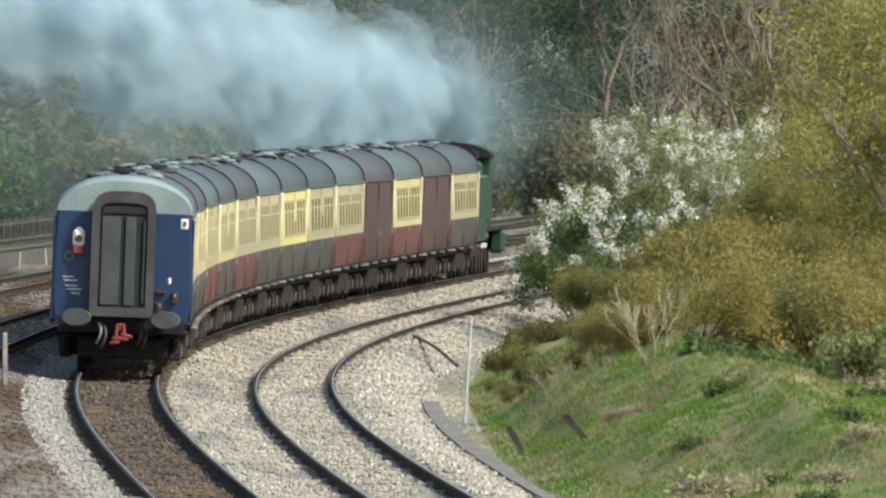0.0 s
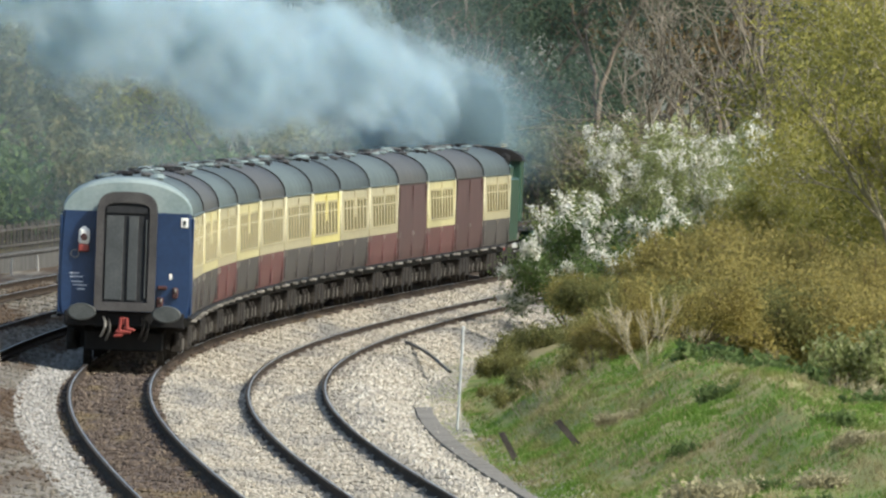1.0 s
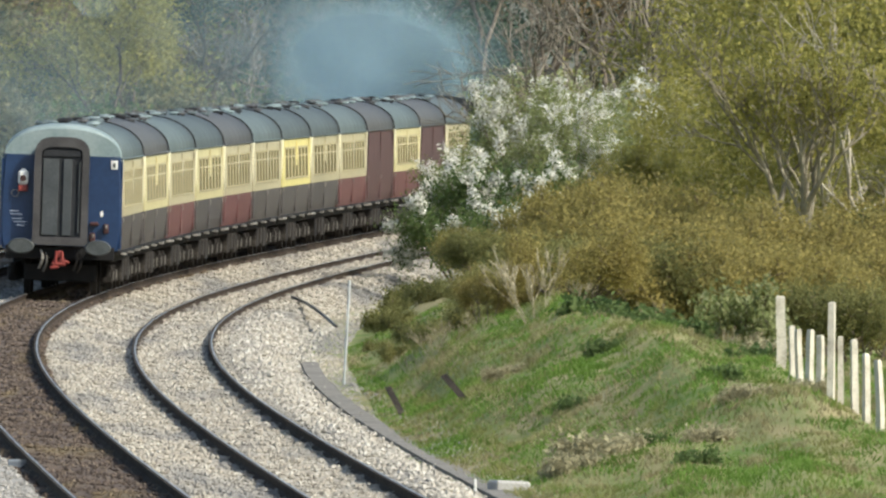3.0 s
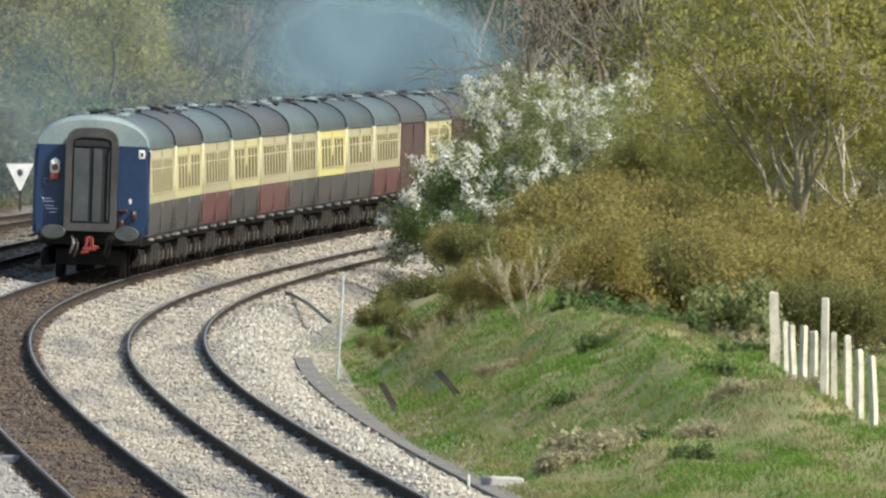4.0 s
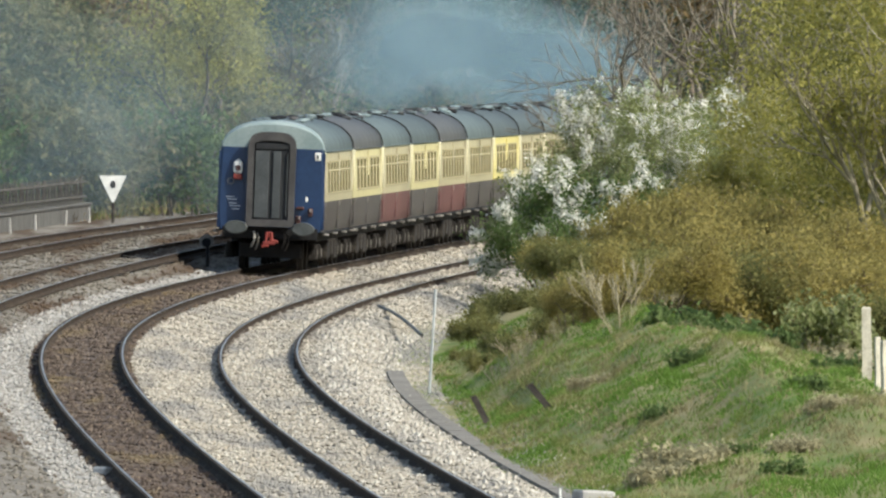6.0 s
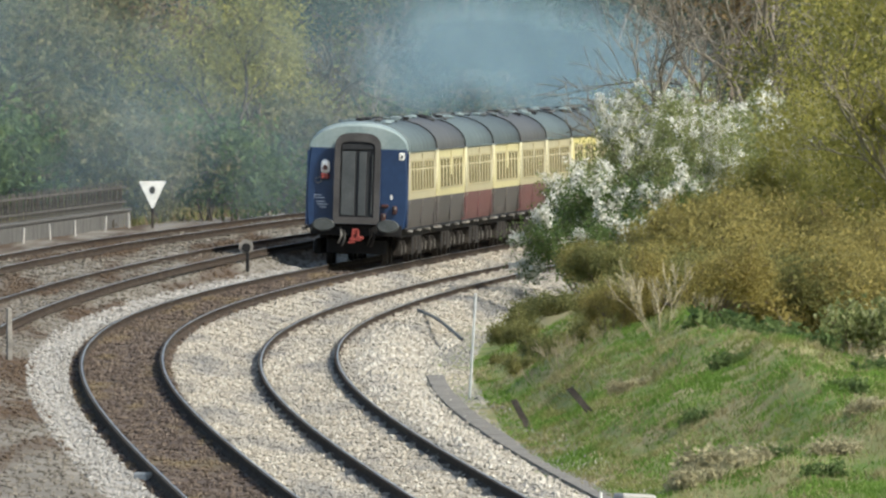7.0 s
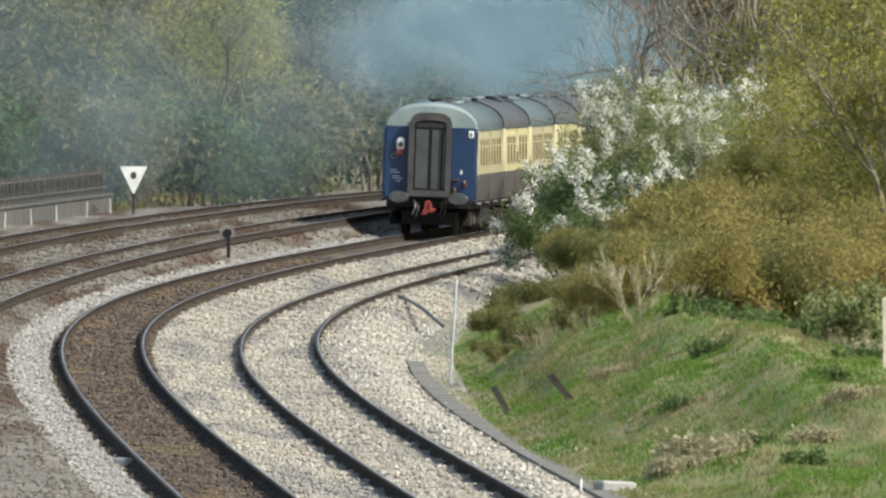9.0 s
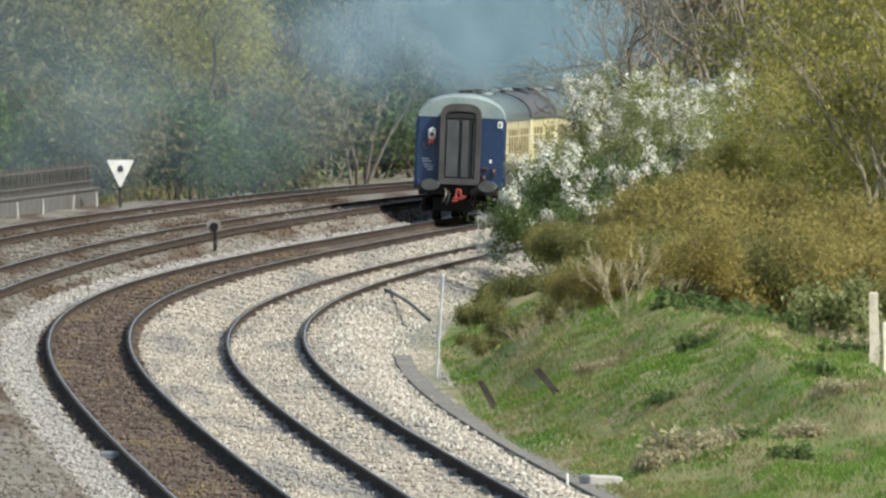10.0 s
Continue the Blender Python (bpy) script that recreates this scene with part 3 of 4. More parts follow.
    for i, (x, d, s) in enumerate([(10.9, 650, 0.80), (13.0, 644, 0.95), (15.6, 654, 1.0), (11.4, 696, 0.80), (13.0, 704, 1.0), (15.2, 698, 0.95), (8.6, 690, 0.45), (9.9, 672, 0.5), (13.2, 668, 0.55), (7.3, 700, 0.38)]):
        tagged(put(willow[i], x, d, None, 40 * i, s) if i < 2 else again(willow[i % 2], x, d, None, 67 * i, s), group="leafing trees on the bank")
    front = plant("tree", 57, 3, 6.2, 0.30, 5, 2, 0.13, "bark_mid", [("crown", 4, 0.22, 0.06, "leaf_yellow", None)], "pale-barked tree with sparse young leaves", "tree", up=0.28, base=0.3, least=0.014)
    put(front, 10.2, 632, None, 15, 1.0)
    again(front, 12.6, 628, None, 130, 0.95)
    # bare trees beyond the blossom
    bare = [plant("bare_tree", 60 + i, 1 + i, 12.5, 0.40, 5, 2, 0.19, "bark_grey", [], "leafless grey-brown tree with fine twigs", "tree", least=0.012, up=0.16) for i in range(2)]
    for i, (x, d, s) in enumerate([(6.6, 772, 0.70), (8.4, 765, 0.74), (4.0, 790, 0.34), (5.3, 800, 0.50), (9.6, 770, 0.8), (10.5, 785, 0.9), (12.8, 780, 0.9), (7.9, 812, 0.9), (9.9, 826, 0.95), (14.0, 835, 1.0)]):
        tagged(put(bare[i], x, d, None, 50 * i, s) if i < 2 else again(bare[i % 2], x, d, None, 71 * i, s), group="bare trees beyond the curve")
    # pale dead trees left of the line
    dead = plant("dead_tree", 74, 4, 9.5, 0.34, 4, 2, 0.085, "bark_grey", [], "pale dead tree with broken bare limbs", "tree", least=0.016, up=0.26, base=0.5)
    put(dead, -3.3, 1047, 0.45, 20)
    again(dead, -4.1, 1052, 0.45, 140, 0.55)
    # mixed woodland behind
    woods = [plant("woodland_tree", 80 + i, 1, 13.0, 0.45, 5, 2, 0.16, "bark", [("crown", 9, 0.6, 0.13, m, None)], label, "tree", least=0.02, up=0.12)
             for i, (m, label) in enumerate([("leaf_wood", "brown-green woodland tree coming into leaf"), ("leaf_scrub", "yellow-green woodland tree behind the line"), ("leaf_dark", "dark evergreen woodland tree behind the line"), ("leaf_rust", "russet-brown woodland tree behind the line"), ("leaf_yellow", "bright yellow-green woodland tree behind the line")])]
    under = [plant("undergrowth", 90 + i, 8, 4.4, 0.6, 3, 2, 0.05, "twig", [("foliage", 9, 0.45, 0.14, m, None)], "hazy undergrowth at the foot of the wood", "bush", base=0.8, least=0.015) for i, m in enumerate(["leaf_wood", "leaf_green"])]
    used = set()

    def stand(kind, i, x, d, s, group):
        z = 0.4
        first = kind[i] not in used
        used.add(kind[i])
        tagged(put(kind[i], x, d, z, rng.uniform(0, 360), s) if first else again(kind[i], x, d, z, rng.uniform(0, 360), s), group=group)
    for d, step in [(880, 3.0), (945, 2.8), (1006, 3.0), (1060, 3.0), (1120, 3.2), (1190, 3.4), (1260, 3.6)]:
        x = -0.0237 * d - 3
        while x < 0.0237 * d + 3:
            o = x - float(line(d))
            if d < 940 and x < 13 or d < 1070 and -5.6 < x < 1 and o < 7:
                x += step
                continue
            if o < (-11 if d < 1000 else -7.5) or o > 7:
                bearing = 1000 * x / d
                zone = [2, 0, 3, 1] if bearing < -12.5 else [3, 3, 0, 1] if bearing < -10.6 else [4, 4, 1] if bearing < -8.2 else [2, 2, 2, 0] if bearing < -4.4 else [2, 2, 3, 0] if bearing < -1 else [2] if bearing < 8 else [2, 3, 0] if bearing < 11 else [0, 0, 1, 3, 3]
                pick = rng.choice(zone)
                stand(woods, pick, x + rng.uniform(-1, 1), d + rng.uniform(-20, 20), rng.uniform(0.85, 1.15) * (0.6 if pick == 4 else 1), "woodland behind the line")
                if pick == 4:
                    stand(woods, 4, x + rng.uniform(0.5, 2), d + rng.uniform(-20, 0), rng.uniform(0.4, 0.6), "woodland behind the line")
                if rng.random() < 0.85:
                    stand(under, rng.choice([0, 0, 1]), x + rng.uniform(-1.5, 1.5), d - 26 + rng.uniform(-7, 7), rng.uniform(0.7, 1.1), "undergrowth of the wood")
            x += step
    for d in (1336, 1408):
        for k in range(24):
            stand(woods, rng.choice([0, 2, 2, 3]), -38 + 3.6 * k + rng.uniform(-1, 1), d + rng.uniform(-12, 12), rng.uniform(1.0, 1.3), "woodland behind the line")


def build_grass():
    rng = np.random.default_rng(3)
    for material, n, hgt, label in [("grass_green", 130000, 0.075, "rough green spring grass on the bank"), ("grass_dry", 70000, 0.08, "pale dead grass stalks on the bank")]:
        o, d = 6.15 + 11 * rng.random(n) ** 1.3, 366 + 230 * rng.random(n) ** 1.25
        patch = np.sin(o * 1.3 + d * 0.12) + np.sin(d * 0.22 - o * 0.7) + 0.6 * np.sin(o * 3.1 + d * 0.4) + rng.normal(0, 0.4, n)
        keep = (o > 6.1 + 0.75 * smooth((d - 440) / 110)) & (patch > 0 if material == "grass_dry" else patch < 0.9)
        o, d = o[keep], d[keep]
        n = len(o)
        base = np.stack([line(d) + o, d, ground_z(o, d) - 0.02], -1)
        h = hgt * rng.uniform(0.4, 1.5, n)
        lean = rng.normal(0, 0.45, (n, 2)) * h[:, None]
        a = rng.uniform(0, 3.14, n)
        w = np.stack([np.cos(a), np.sin(a), 0 * a], -1) * rng.uniform(0.007, 0.015, n)[:, None]
        tip = base + np.c_[lean, h]
        mid = base + np.c_[lean * 0.35, h * 0.6]
        V = np.stack([base - w, base + w, mid + w * 0.8, tip, mid - w * 0.8], 1).reshape(-1, 3)
        k = 5 * np.arange(n)[:, None]
        array = array_mesh("grass", V, np.concatenate([k + [0, 1, 2], k + [0, 2, 4], k + [4, 2, 3]], 0), material)
        tagged(array, label, "grass", kind="stuff")


def build_tussocks():
    """Long grass in leaning tufts, green and dead."""
    rng = np.random.default_rng(12)
    for material, tufts, label in [("grass_green", 2000, "long green grass tufts on the bank"), ("grass_dry", 1050, "bleached dead grass tufts flattened on the bank")]:
        o, d = 6.5 + 9 * rng.random(tufts), 375 + 150 * rng.random(tufts)
        patch = np.sin(o * 1.1 + d * 0.10) + np.sin(d * 0.19 - o * 0.9 + 1) + rng.normal(0, 0.5, tufts)
        keep = ((patch > 0.2) if material == "grass_dry" else (patch < 0.5)) & (o > 6.5 + 0.75 * smooth((d - 440) / 110))
        o, d = o[keep], d[keep]
        per = 46
        lean = rng.normal(0, 0.7, (len(o), 2))
        tall = rng.uniform(0.09, 0.22, len(o)) * (0.85 if material == "grass_dry" else 0.75)
        o, d, lean, tall = np.repeat(o, per), np.repeat(d, per), np.repeat(lean, per, 0), np.repeat(tall, per)
        n = len(o)
        o, d = o + rng.normal(0, 0.10, n), d + rng.normal(0, 0.25, n)
        base = np.stack([line(d) + o, d, ground_z(o, d) - 0.02], -1)
        h = tall * rng.uniform(0.5, 1.2, n)
        sway = (lean + rng.normal(0, 0.45, (n, 2))) * h[:, None]
        a = rng.uniform(0, 3.14, n)
        w = np.stack([np.cos(a), np.sin(a), 0 * a], -1) * rng.uniform(0.004, 0.009, n)[:, None]
        mid, tip = base + np.c_[sway * 0.35, h * 0.7], base + np.c_[sway, h]
        V = np.stack([base - w, base + w, mid + w * 0.8, tip, mid - w * 0.8], 1).reshape(-1, 3)
        k = 5 * np.arange(n)[:, None]
        tagged(array_mesh("grass", V, np.concatenate([k + [0, 1, 2], k + [0, 2, 4], k + [4, 2, 3]], 0), material), label, "grass", kind="stuff")


def build_far_verge():
    """Weeds and dead grass along the foot of the wood and round the parapet."""
    rng = np.random.default_rng(8)
    for material, n, label in [("leaf_rust", 2500, "dead brown stalks along the foot of the wood"), ("leaf_scrub", 4000, "low weeds along the foot of the wood")]:
        d = rng.uniform(720, 1060, n)
        o = -12.6 - 5 * rng.random(n)
        base = np.stack([line(d) + o, d, rail_level(o) - 0.40 + far_rise(d)], -1)
        h = 0.26 * rng.uniform(0.4, 1.6, n)
        a = rng.uniform(0, 3.14, n)
        w = np.stack([np.cos(a), np.sin(a), 0 * a], -1) * rng.uniform(0.03, 0.07, n)[:, None]
        tip = base + np.c_[rng.normal(0, 0.4, (n, 2)) * h[:, None], h]
        V = np.stack([base - w, base + w, tip], 1).reshape(-1, 3)
        tagged(array_mesh("grass", V, 3 * np.arange(n)[:, None] + [0, 1, 2], material), label, "grass", kind="stuff")


# ---- small things beside the line ----
def build_lineside():
    def at(x, d):
        return float(ground_z(x - float(line(d)), d))
    # thin galvanised pole
    pole = tagged(empty("marker_pole"), "thin galvanised steel pole leaning in the cess", "pole")
    part("pole", drum(0, 0, 0.95, 0.024, 2.0, "z", 8), "galvanised", pole)
    part("cap", drum(0, 0, 1.955, 0.03, 0.03, "z", 8), "galvanised", pole)
    pole.matrix_basis = pose(-0.12, 535, at(-0.12, 535), 0, 3.6, 0)
    # short grey post left of the line
    stump = tagged(part("marker_post", loft([[(sx * k, sy * k, z) for sx, sy in ((-1, -1), (1, -1), (1, 1), (-1, 1))] for z, k in ((-0.3, 0.045), (1.12, 0.042), (1.16, 0.03))]), "dusty"), "short weathered grey marker post on the ballast", "post")
    stump.matrix_basis = pose(-8.7, 530, 0.12, 0, 0, 20)
    # concrete trough beside the ballast
    trough = tagged(empty("cable_trough"), "grey concrete cable trough with separate lids", "cable trough", kind="structure")
    bm = block(0, 0, 0, 0.34, 0.997, 0.12, 0.004)
    lid = part("lid", bm, "path", trough)
    me = lid.data
    for i in range(190):
        d = 378 + i
        x = float(line(d)) + 6.12
        m = pose(x, d, -0.50 + 0.004 * math.sin(i * 2.1), 0, 0.5 * math.sin(i * 1.3), -math.degrees(heading(d)) + 0.2 * math.sin(i * 3.7))
        if i:
            share("lid", me, trough, m)
        else:
            lid.matrix_basis = m
    slab = tagged(part("concrete_slab", block(0, 0, 0, 0.50, 0.9, 0.22, 0.03), "concrete"), "broken pale concrete slab at the grass edge", "slab")
    slab.matrix_basis = pose(2.26, 407, -0.43, 0, 3, 8)
    chunk = tagged(part("concrete_block", block(0, 0, 0, 0.26, 0.5, 0.14, 0.03), "concrete"), "pale concrete block lying beside the rail", "block")
    chunk.matrix_basis = pose(-4.55, 393, 0.16, 0, 4, 20)
    # boundary posts
    for i, (px, d, h, lean, w) in enumerate([(1547, 438, 1.10, 0, 0.15), (1567, 435, 0.80, 0, 0.09), (1580, 433, 0.86, -2, 0.085), (1597, 430, 0.98, 1, 0.09), (1616, 427, 0.97, 0, 0.095),
                                             (1634, 424, 1.50, 5, 0.10), (1652, 421, 1.03, -1, 0.085), (1677, 418, 1.10, 2, 0.095), (1697, 415, 1.02, 0, 0.09), (1722, 412, 1.05, 2, 0.09), (1750, 410, 1.05, -2, 0.09)]):
        x = (px - 784) * d / F
        bm = loft([[(sx * w / 2 * k + 0.01 * math.sin(z * 5 + i), sy * w / 2 * k, z) for sx, sy in ((-1, -1), (1, -1), (1, 1), (-1, 1))] for z, k in ((-0.3, 1), (0.3, 1.02), (h * 0.7, 0.96), (h - 0.03, 0.95), (h, 0.7))])
        p = tagged(part("fence_post", bm, "post_wood"), "weathered pale timber fence post in rough grass" if i else "thick weathered pale timber straining post", "fence post", "boundary fence posts")
        p.matrix_basis = pose(x, d, at(x, d), 0, lean, 15 * i)
    # dark timbers lying on the slope
    for x, d, ang in ((0.83, 483, -28), (1.80, 466, -40)):
        bm = loft([[(a * 0.04, y + 0.02 * math.sin(7 * y + a), b * 0.04 + 0.02 * math.sin(3 * y)) for a, b in ((-1.3, -1.2), (1.3, -1.2), (1.4, 1.2), (-1.2, 1.2))] for y in (-0.42, -0.2, 0, 0.2, 0.42)])
        t = tagged(part("old_timber", bm, "old_timber"), "short dark rotten timber lying in the grass", "timber", "timbers on the bank")
        t.matrix_basis = pose(x, d, at(x, d) + 0.13, 72, ang, 0)
    peg = tagged(part("marker_peg", drum(0, 0, 0.08, 0.022, 0.26, "z", 8, r2=0.018), "white_paint"), "small white marker peg in the grass", "peg")
    put(peg, 1.78, 407)
    # loose cable on the ballast
    cab = bpy.data.curves.new("loose_cable", "CURVE")
    cab.dimensions, cab.bevel_depth, cab.bevel_resolution = "3D", 0.036, 2
    sp = cab.splines.new("BEZIER")
    pts = [(-1.36, 675, -0.12), (-0.95, 654, -0.11), (-0.62, 634, -0.14), (-0.30, 615, -0.22)]
    sp.bezier_points.add(len(pts) - 1)
    for b, p in zip(sp.bezier_points, pts):
        b.co, b.handle_left_type, b.handle_right_type = p, "AUTO", "AUTO"
    cab.materials.append(M["cable"])
    tagged(new("loose_cable", cab), "thick black cable lying across the ballast", "cable")
    # white triangular board
    sign = tagged(empty("warning_board"), "white inverted triangular board on a post", "sign")
    tri = [(-0.41, 2.16), (0.41, 2.16), (0.40, 2.10), (0.03, 1.33), (-0.03, 1.33), (-0.40, 2.10)]
    part("board", loft([[(x, y, z) for x, z in tri] for y in (-0.02, 0.02)]), "white_paint", sign)
    part("symbol", loft([[(0.09 * math.cos(a), y, 1.88 + 0.12 * math.sin(a)) for a in np.linspace(0, 6.283, 9)[:-1]] for y in (-0.034, -0.022)]), "door_grey", sign, "small grey unreadable figure")
    part("post", drum(0, 0.05, 0.85, 0.045, 2.3, "z", 8), "old_timber", sign)
    put(sign, -9.99, 880, -0.13)
    # low round-headed marker between the tracks
    mk = tagged(empty("ground_marker"), "short white round-headed marker post between tracks", "marker post")
    part("head", drum(0, 0, 0.50, 0.19, 0.05, "y", 16), "dusty", mk)
    part("face", drum(0.0, -0.035, 0.47, 0.12, 0.02, "y", 12), "black_paint", mk, "dark round face")
    part("post", block(0.03, 0, 0.15, 0.09, 0.07, 0.62, 0.01), "black_paint", mk)
    mk.matrix_basis = pose(-5.95, 738, 0.47)
    # parapet with railings
    wall = tagged(empty("parapet"), "low grey concrete parapet with iron railings", "wall", kind="structure")
    run = np.arange(752, 893, 5.0)
    wx = lambda d: -11.04 + 0.0318 * (d - 890)
    for pname, half, z0, z1 in (("wall", 0.16, 0.2, 1.06), ("coping", 0.21, 1.063, 1.13)):
        part(pname, loft([[(wx(d) + half * a, d, z) for a, z in ((-1, z0), (1, z0), (1, z1), (-1, z1))] for d in run]), "wall_grey", wall)
    bar = part("bar", block(0, 0, 0.40, 0.05, 0.16, 0.86, 0.01), "grime", wall)
    bar.matrix_basis = pose(wx(889), 889, 1.13)
    for i in range(1, 100):
        d = 889 - 1.35 * i
        share("bar", bar.data, wall, pose(wx(d), d, 1.13, 0, 2.5 * math.sin(i * 2.3)))
    for z in (1.34, 1.80):
        part("rail", loft([[(wx(d) + 0.03 * a, d, z + 0.03 * b) for a, b in ((-1, -1), (1, -1), (1, 1), (-1, 1))] for d in run]), "grime", wall)
    for i, d in enumerate((790, 806, 822, 838, 858, 874)):
        stake = tagged(part("marker_stake", drum(0, 0, 0.10, 0.04, 0.46, "z", 6, r2=0.03), "concrete"), "short pale stake at the foot of the parapet", "stake", "stakes along the parapet")
        stake.matrix_basis = pose(wx(d) + 0.9, d, 0.74, 0, 4 * math.sin(i * 2.0))
    orange = tagged(empty("orange_marker"), "faded orange marker board at the wood's foot", "marker")
    part("board", block(0, 0, 0.75, 0.30, 0.04, 0.6, 0.01), "coupling_orange", orange)
    part("post", block(0, 0.05, 0.25, 0.07, 0.05, 0.9, 0.01), "old_timber", orange)
    put(orange, -4.85, 1045, 0.45)


# ---- the train ----
COACH = 20.4         # coach length over couplings
BODY = 19.75
SIDE = [(1.30, 1.02), (1.345, 1.25), (1.37, 1.60), (1.37, 1.80)]
UPPER = [(1.37, 1.80), (1.368, 2.1), (1.35, 2.6), (1.315, 3.05), (1.30, 3.10)]


def roof_ring(drop=0.0, wide=1.0):
    pts = [(1.325, 3.08), (1.325, 3.13)]
    for k in range(1, 16):
        a = math.pi * k / 16
        pts.append((1.325 * math.copysign(abs(math.cos(a)) ** 0.9, math.cos(a)), 3.13 + 0.74 * math.sin(a) ** 0.97))
    pts += [(-1.325, 3.13), (-1.325, 3.08)]
    return [(x * wide, 3.08 + (z - 3.08) * (1 - drop)) for x, z in pts]


def coach(lower, upper, roof, windows=8, label="", last=False):
    c = tagged(empty("railway_coach"), label, "railway coach", "coaches of the train")
    h = BODY / 2
    body = part("body", loft([[(x, y, z) for x, z in SIDE] + [(-x, y, z) for x, z in reversed(SIDE)] for y in (-h, h)]), lower, c)
    part("waist_panel", loft([[(x, y, z) for x, z in UPPER] + [(-x, y, z) for x, z in reversed(UPPER)] for y in (-h, h)]), upper, c)
    rings = [[(x, y, z) for x, z in roof_ring(dr, w)] for y, dr, w in ([(-h - 0.03, 0.16, 0.985), (-h + 0.14, 0.06, 0.995), (-h + 0.45, 0.0, 1.0)] if last else [(-h - 0.02, 0.03, 1.0), (-h + 0.1, 0.0, 1.0)])]
    if last:
        part("roof_end", loft(rings), "roof_pale", c, "pale grey-green roof end")
        part("roof", loft([[(x, y, z) for x, z in roof_ring()] for y in (-h + 0.45, -h + 3, h)]), roof, c)
    else:
        part("roof", loft(rings + [[(x, y, z) for x, z in roof_ring()] for y in (0, h)]), roof, c)
    for ob in c.children:
        if ob.name.startswith("roof"):
            ob.data.polygons.foreach_set("use_smooth", [len(f.vertices) == 4 for f in ob.data.polygons])
    for y in ((h - 0.06,) if last else (-h + 0.06, h - 0.06)):
        part("roof_rib", loft([[(x * 1.012, y + dy, 3.08 + (z - 3.08) * 1.025) for x, z in roof_ring()] for dy in (-0.05, 0.05)]), "black_paint", c)
    # gutters, seams and doors
    for s in (-1, 1):
        part("gutter", block(s * 1.335, 0, 3.09, 0.05, BODY, 0.05, 0.01), roof, c)
        part("step_board", block(s * 1.34, 0, 0.99, 0.10, BODY - 0.6, 0.05, 0.01), "black_paint", c)
        for y in (-h + 0.75, -3.1, 3.3, h - 0.75):
            part("footstep", block(s * 1.42, y, 0.96, 0.14, 0.62, 0.05, 0.01), "dusty", c)
    if windows:
        pitch = (BODY - 3.6) / windows
        pane = frame_mesh = None
        for s in (-1, 1):
            for k in range(windows):
                y = -h + 1.8 + pitch * (k + 0.5)
                m = pose(s * 1.352, y, 2.42, 0, -s * 2.6)
                if pane is None:
                    w = part("window", block(0, 0, 0, 0.03, pitch * 0.68, 0.82, 0.012), "window_glass", c)
                    pane = w.data
                    fr = part("window_frame", loft_frame(pitch * 0.68, 0.82), "window_trim", w)
                    frame_mesh = fr.data
                    w.matrix_basis = m
                else:
                    w = share("window", pane, c, m)
                    share("window_frame", frame_mesh, w)
    for s in (-1, 1):
        for y in (-h + 0.75, 0.0, h - 0.75):
            d = part("door", block(s * 1.358, y, 2.42, 0.024, 0.72, 1.20, 0.008), upper, c)
            part("door_lower", block(s * 1.368, y, 1.44, 0.024, 0.72, 0.70, 0.008), lower, d)
            part("handle", drum(s * 1.40, y - 0.28, 1.72, 0.014, 0.12, "z", 6), "dusty", d)
    # sun on the coach-end edges, painted as strips of lighter cream
    if windows:
        for s in (-1, 1):
            for y in (-h + 0.17, h - 0.17):
                part("sunlit_end_strip", block(s * 1.352, y, 2.45, 0.03, 0.30, 1.26, 0.01), "cream_sunlit", c, "sunlit coach end edge painted as lighter cream")
    # roof vents
    shuffle = random.Random(len(label) * 7 + windows + ord(upper[-1]) + ord(roof[-1]))
    for k in range(9):
        y = -h + 1.4 + k * (BODY - 2.8) / 8 + shuffle.uniform(-0.5, 0.5)
        for x in ((-0.5 + shuffle.uniform(-0.2, 0.2), 0.42 + shuffle.uniform(-0.2, 0.2)) if shuffle.random() < 0.5 else (shuffle.uniform(-0.2, 0.4),)):
            z = 3.13 + 0.74 * (1 - (x / 1.325) ** 2) ** 0.5 - 0.02
            bm = drum(x, y, z + 0.02, 0.10, 0.10, "z", 8)
            drum(x, y, z + 0.085, 0.17, 0.045, "z", 8, bm, 0.11)
            part("roof_vent", bm, shuffle.choice(["roof_pale", "roof_light", "roof_brown", "black_paint"]), c)
    # underframe and running gear
    for s in (-1, 1):
        part("solebar", block(s * 1.16, 0, 0.90, 0.10, BODY - 0.2, 0.24, 0.015), "underframe", c)
        for y, l, hh in ((-2.3, 1.6, 0.5), (0.2, 1.3, 0.42), (2.4, 1.8, 0.52)):
            part("battery_box", block(s * 1.0, y, 0.78 - hh / 2, 0.5, l, hh, 0.03), "underframe", c)
    for y0 in (-7.09, 7.09):
        bogie = empty("bogie")
        bogie.parent = c
        bogie.location = (0, y0, 0)
        for s in (-1, 1):
            bm = block(s * 1.03, 0, 0.60, 0.10, 3.3, 0.18, 0.02)
            for y in (-1.3, 1.3):
                block(s * 1.06, y, 0.46, 0.24, 0.32, 0.36, 0.03, bm)
                for dy in (-0.34, 0.34):
                    drum(s * 1.06, y + dy, 0.56, 0.08, 0.26, "z", 8, bm)
            block(s * 1.06, 0, 0.36, 0.14, 1.1, 0.14, 0.02, bm)
            part("bogie_frame", bm, "underframe", bogie)
            for y in (-1.3, 1.3):
                part("axlebox_cover", block(s * 1.185, y, 0.46, 0.03, 0.2, 0.22, 0.01), "grime", bogie)
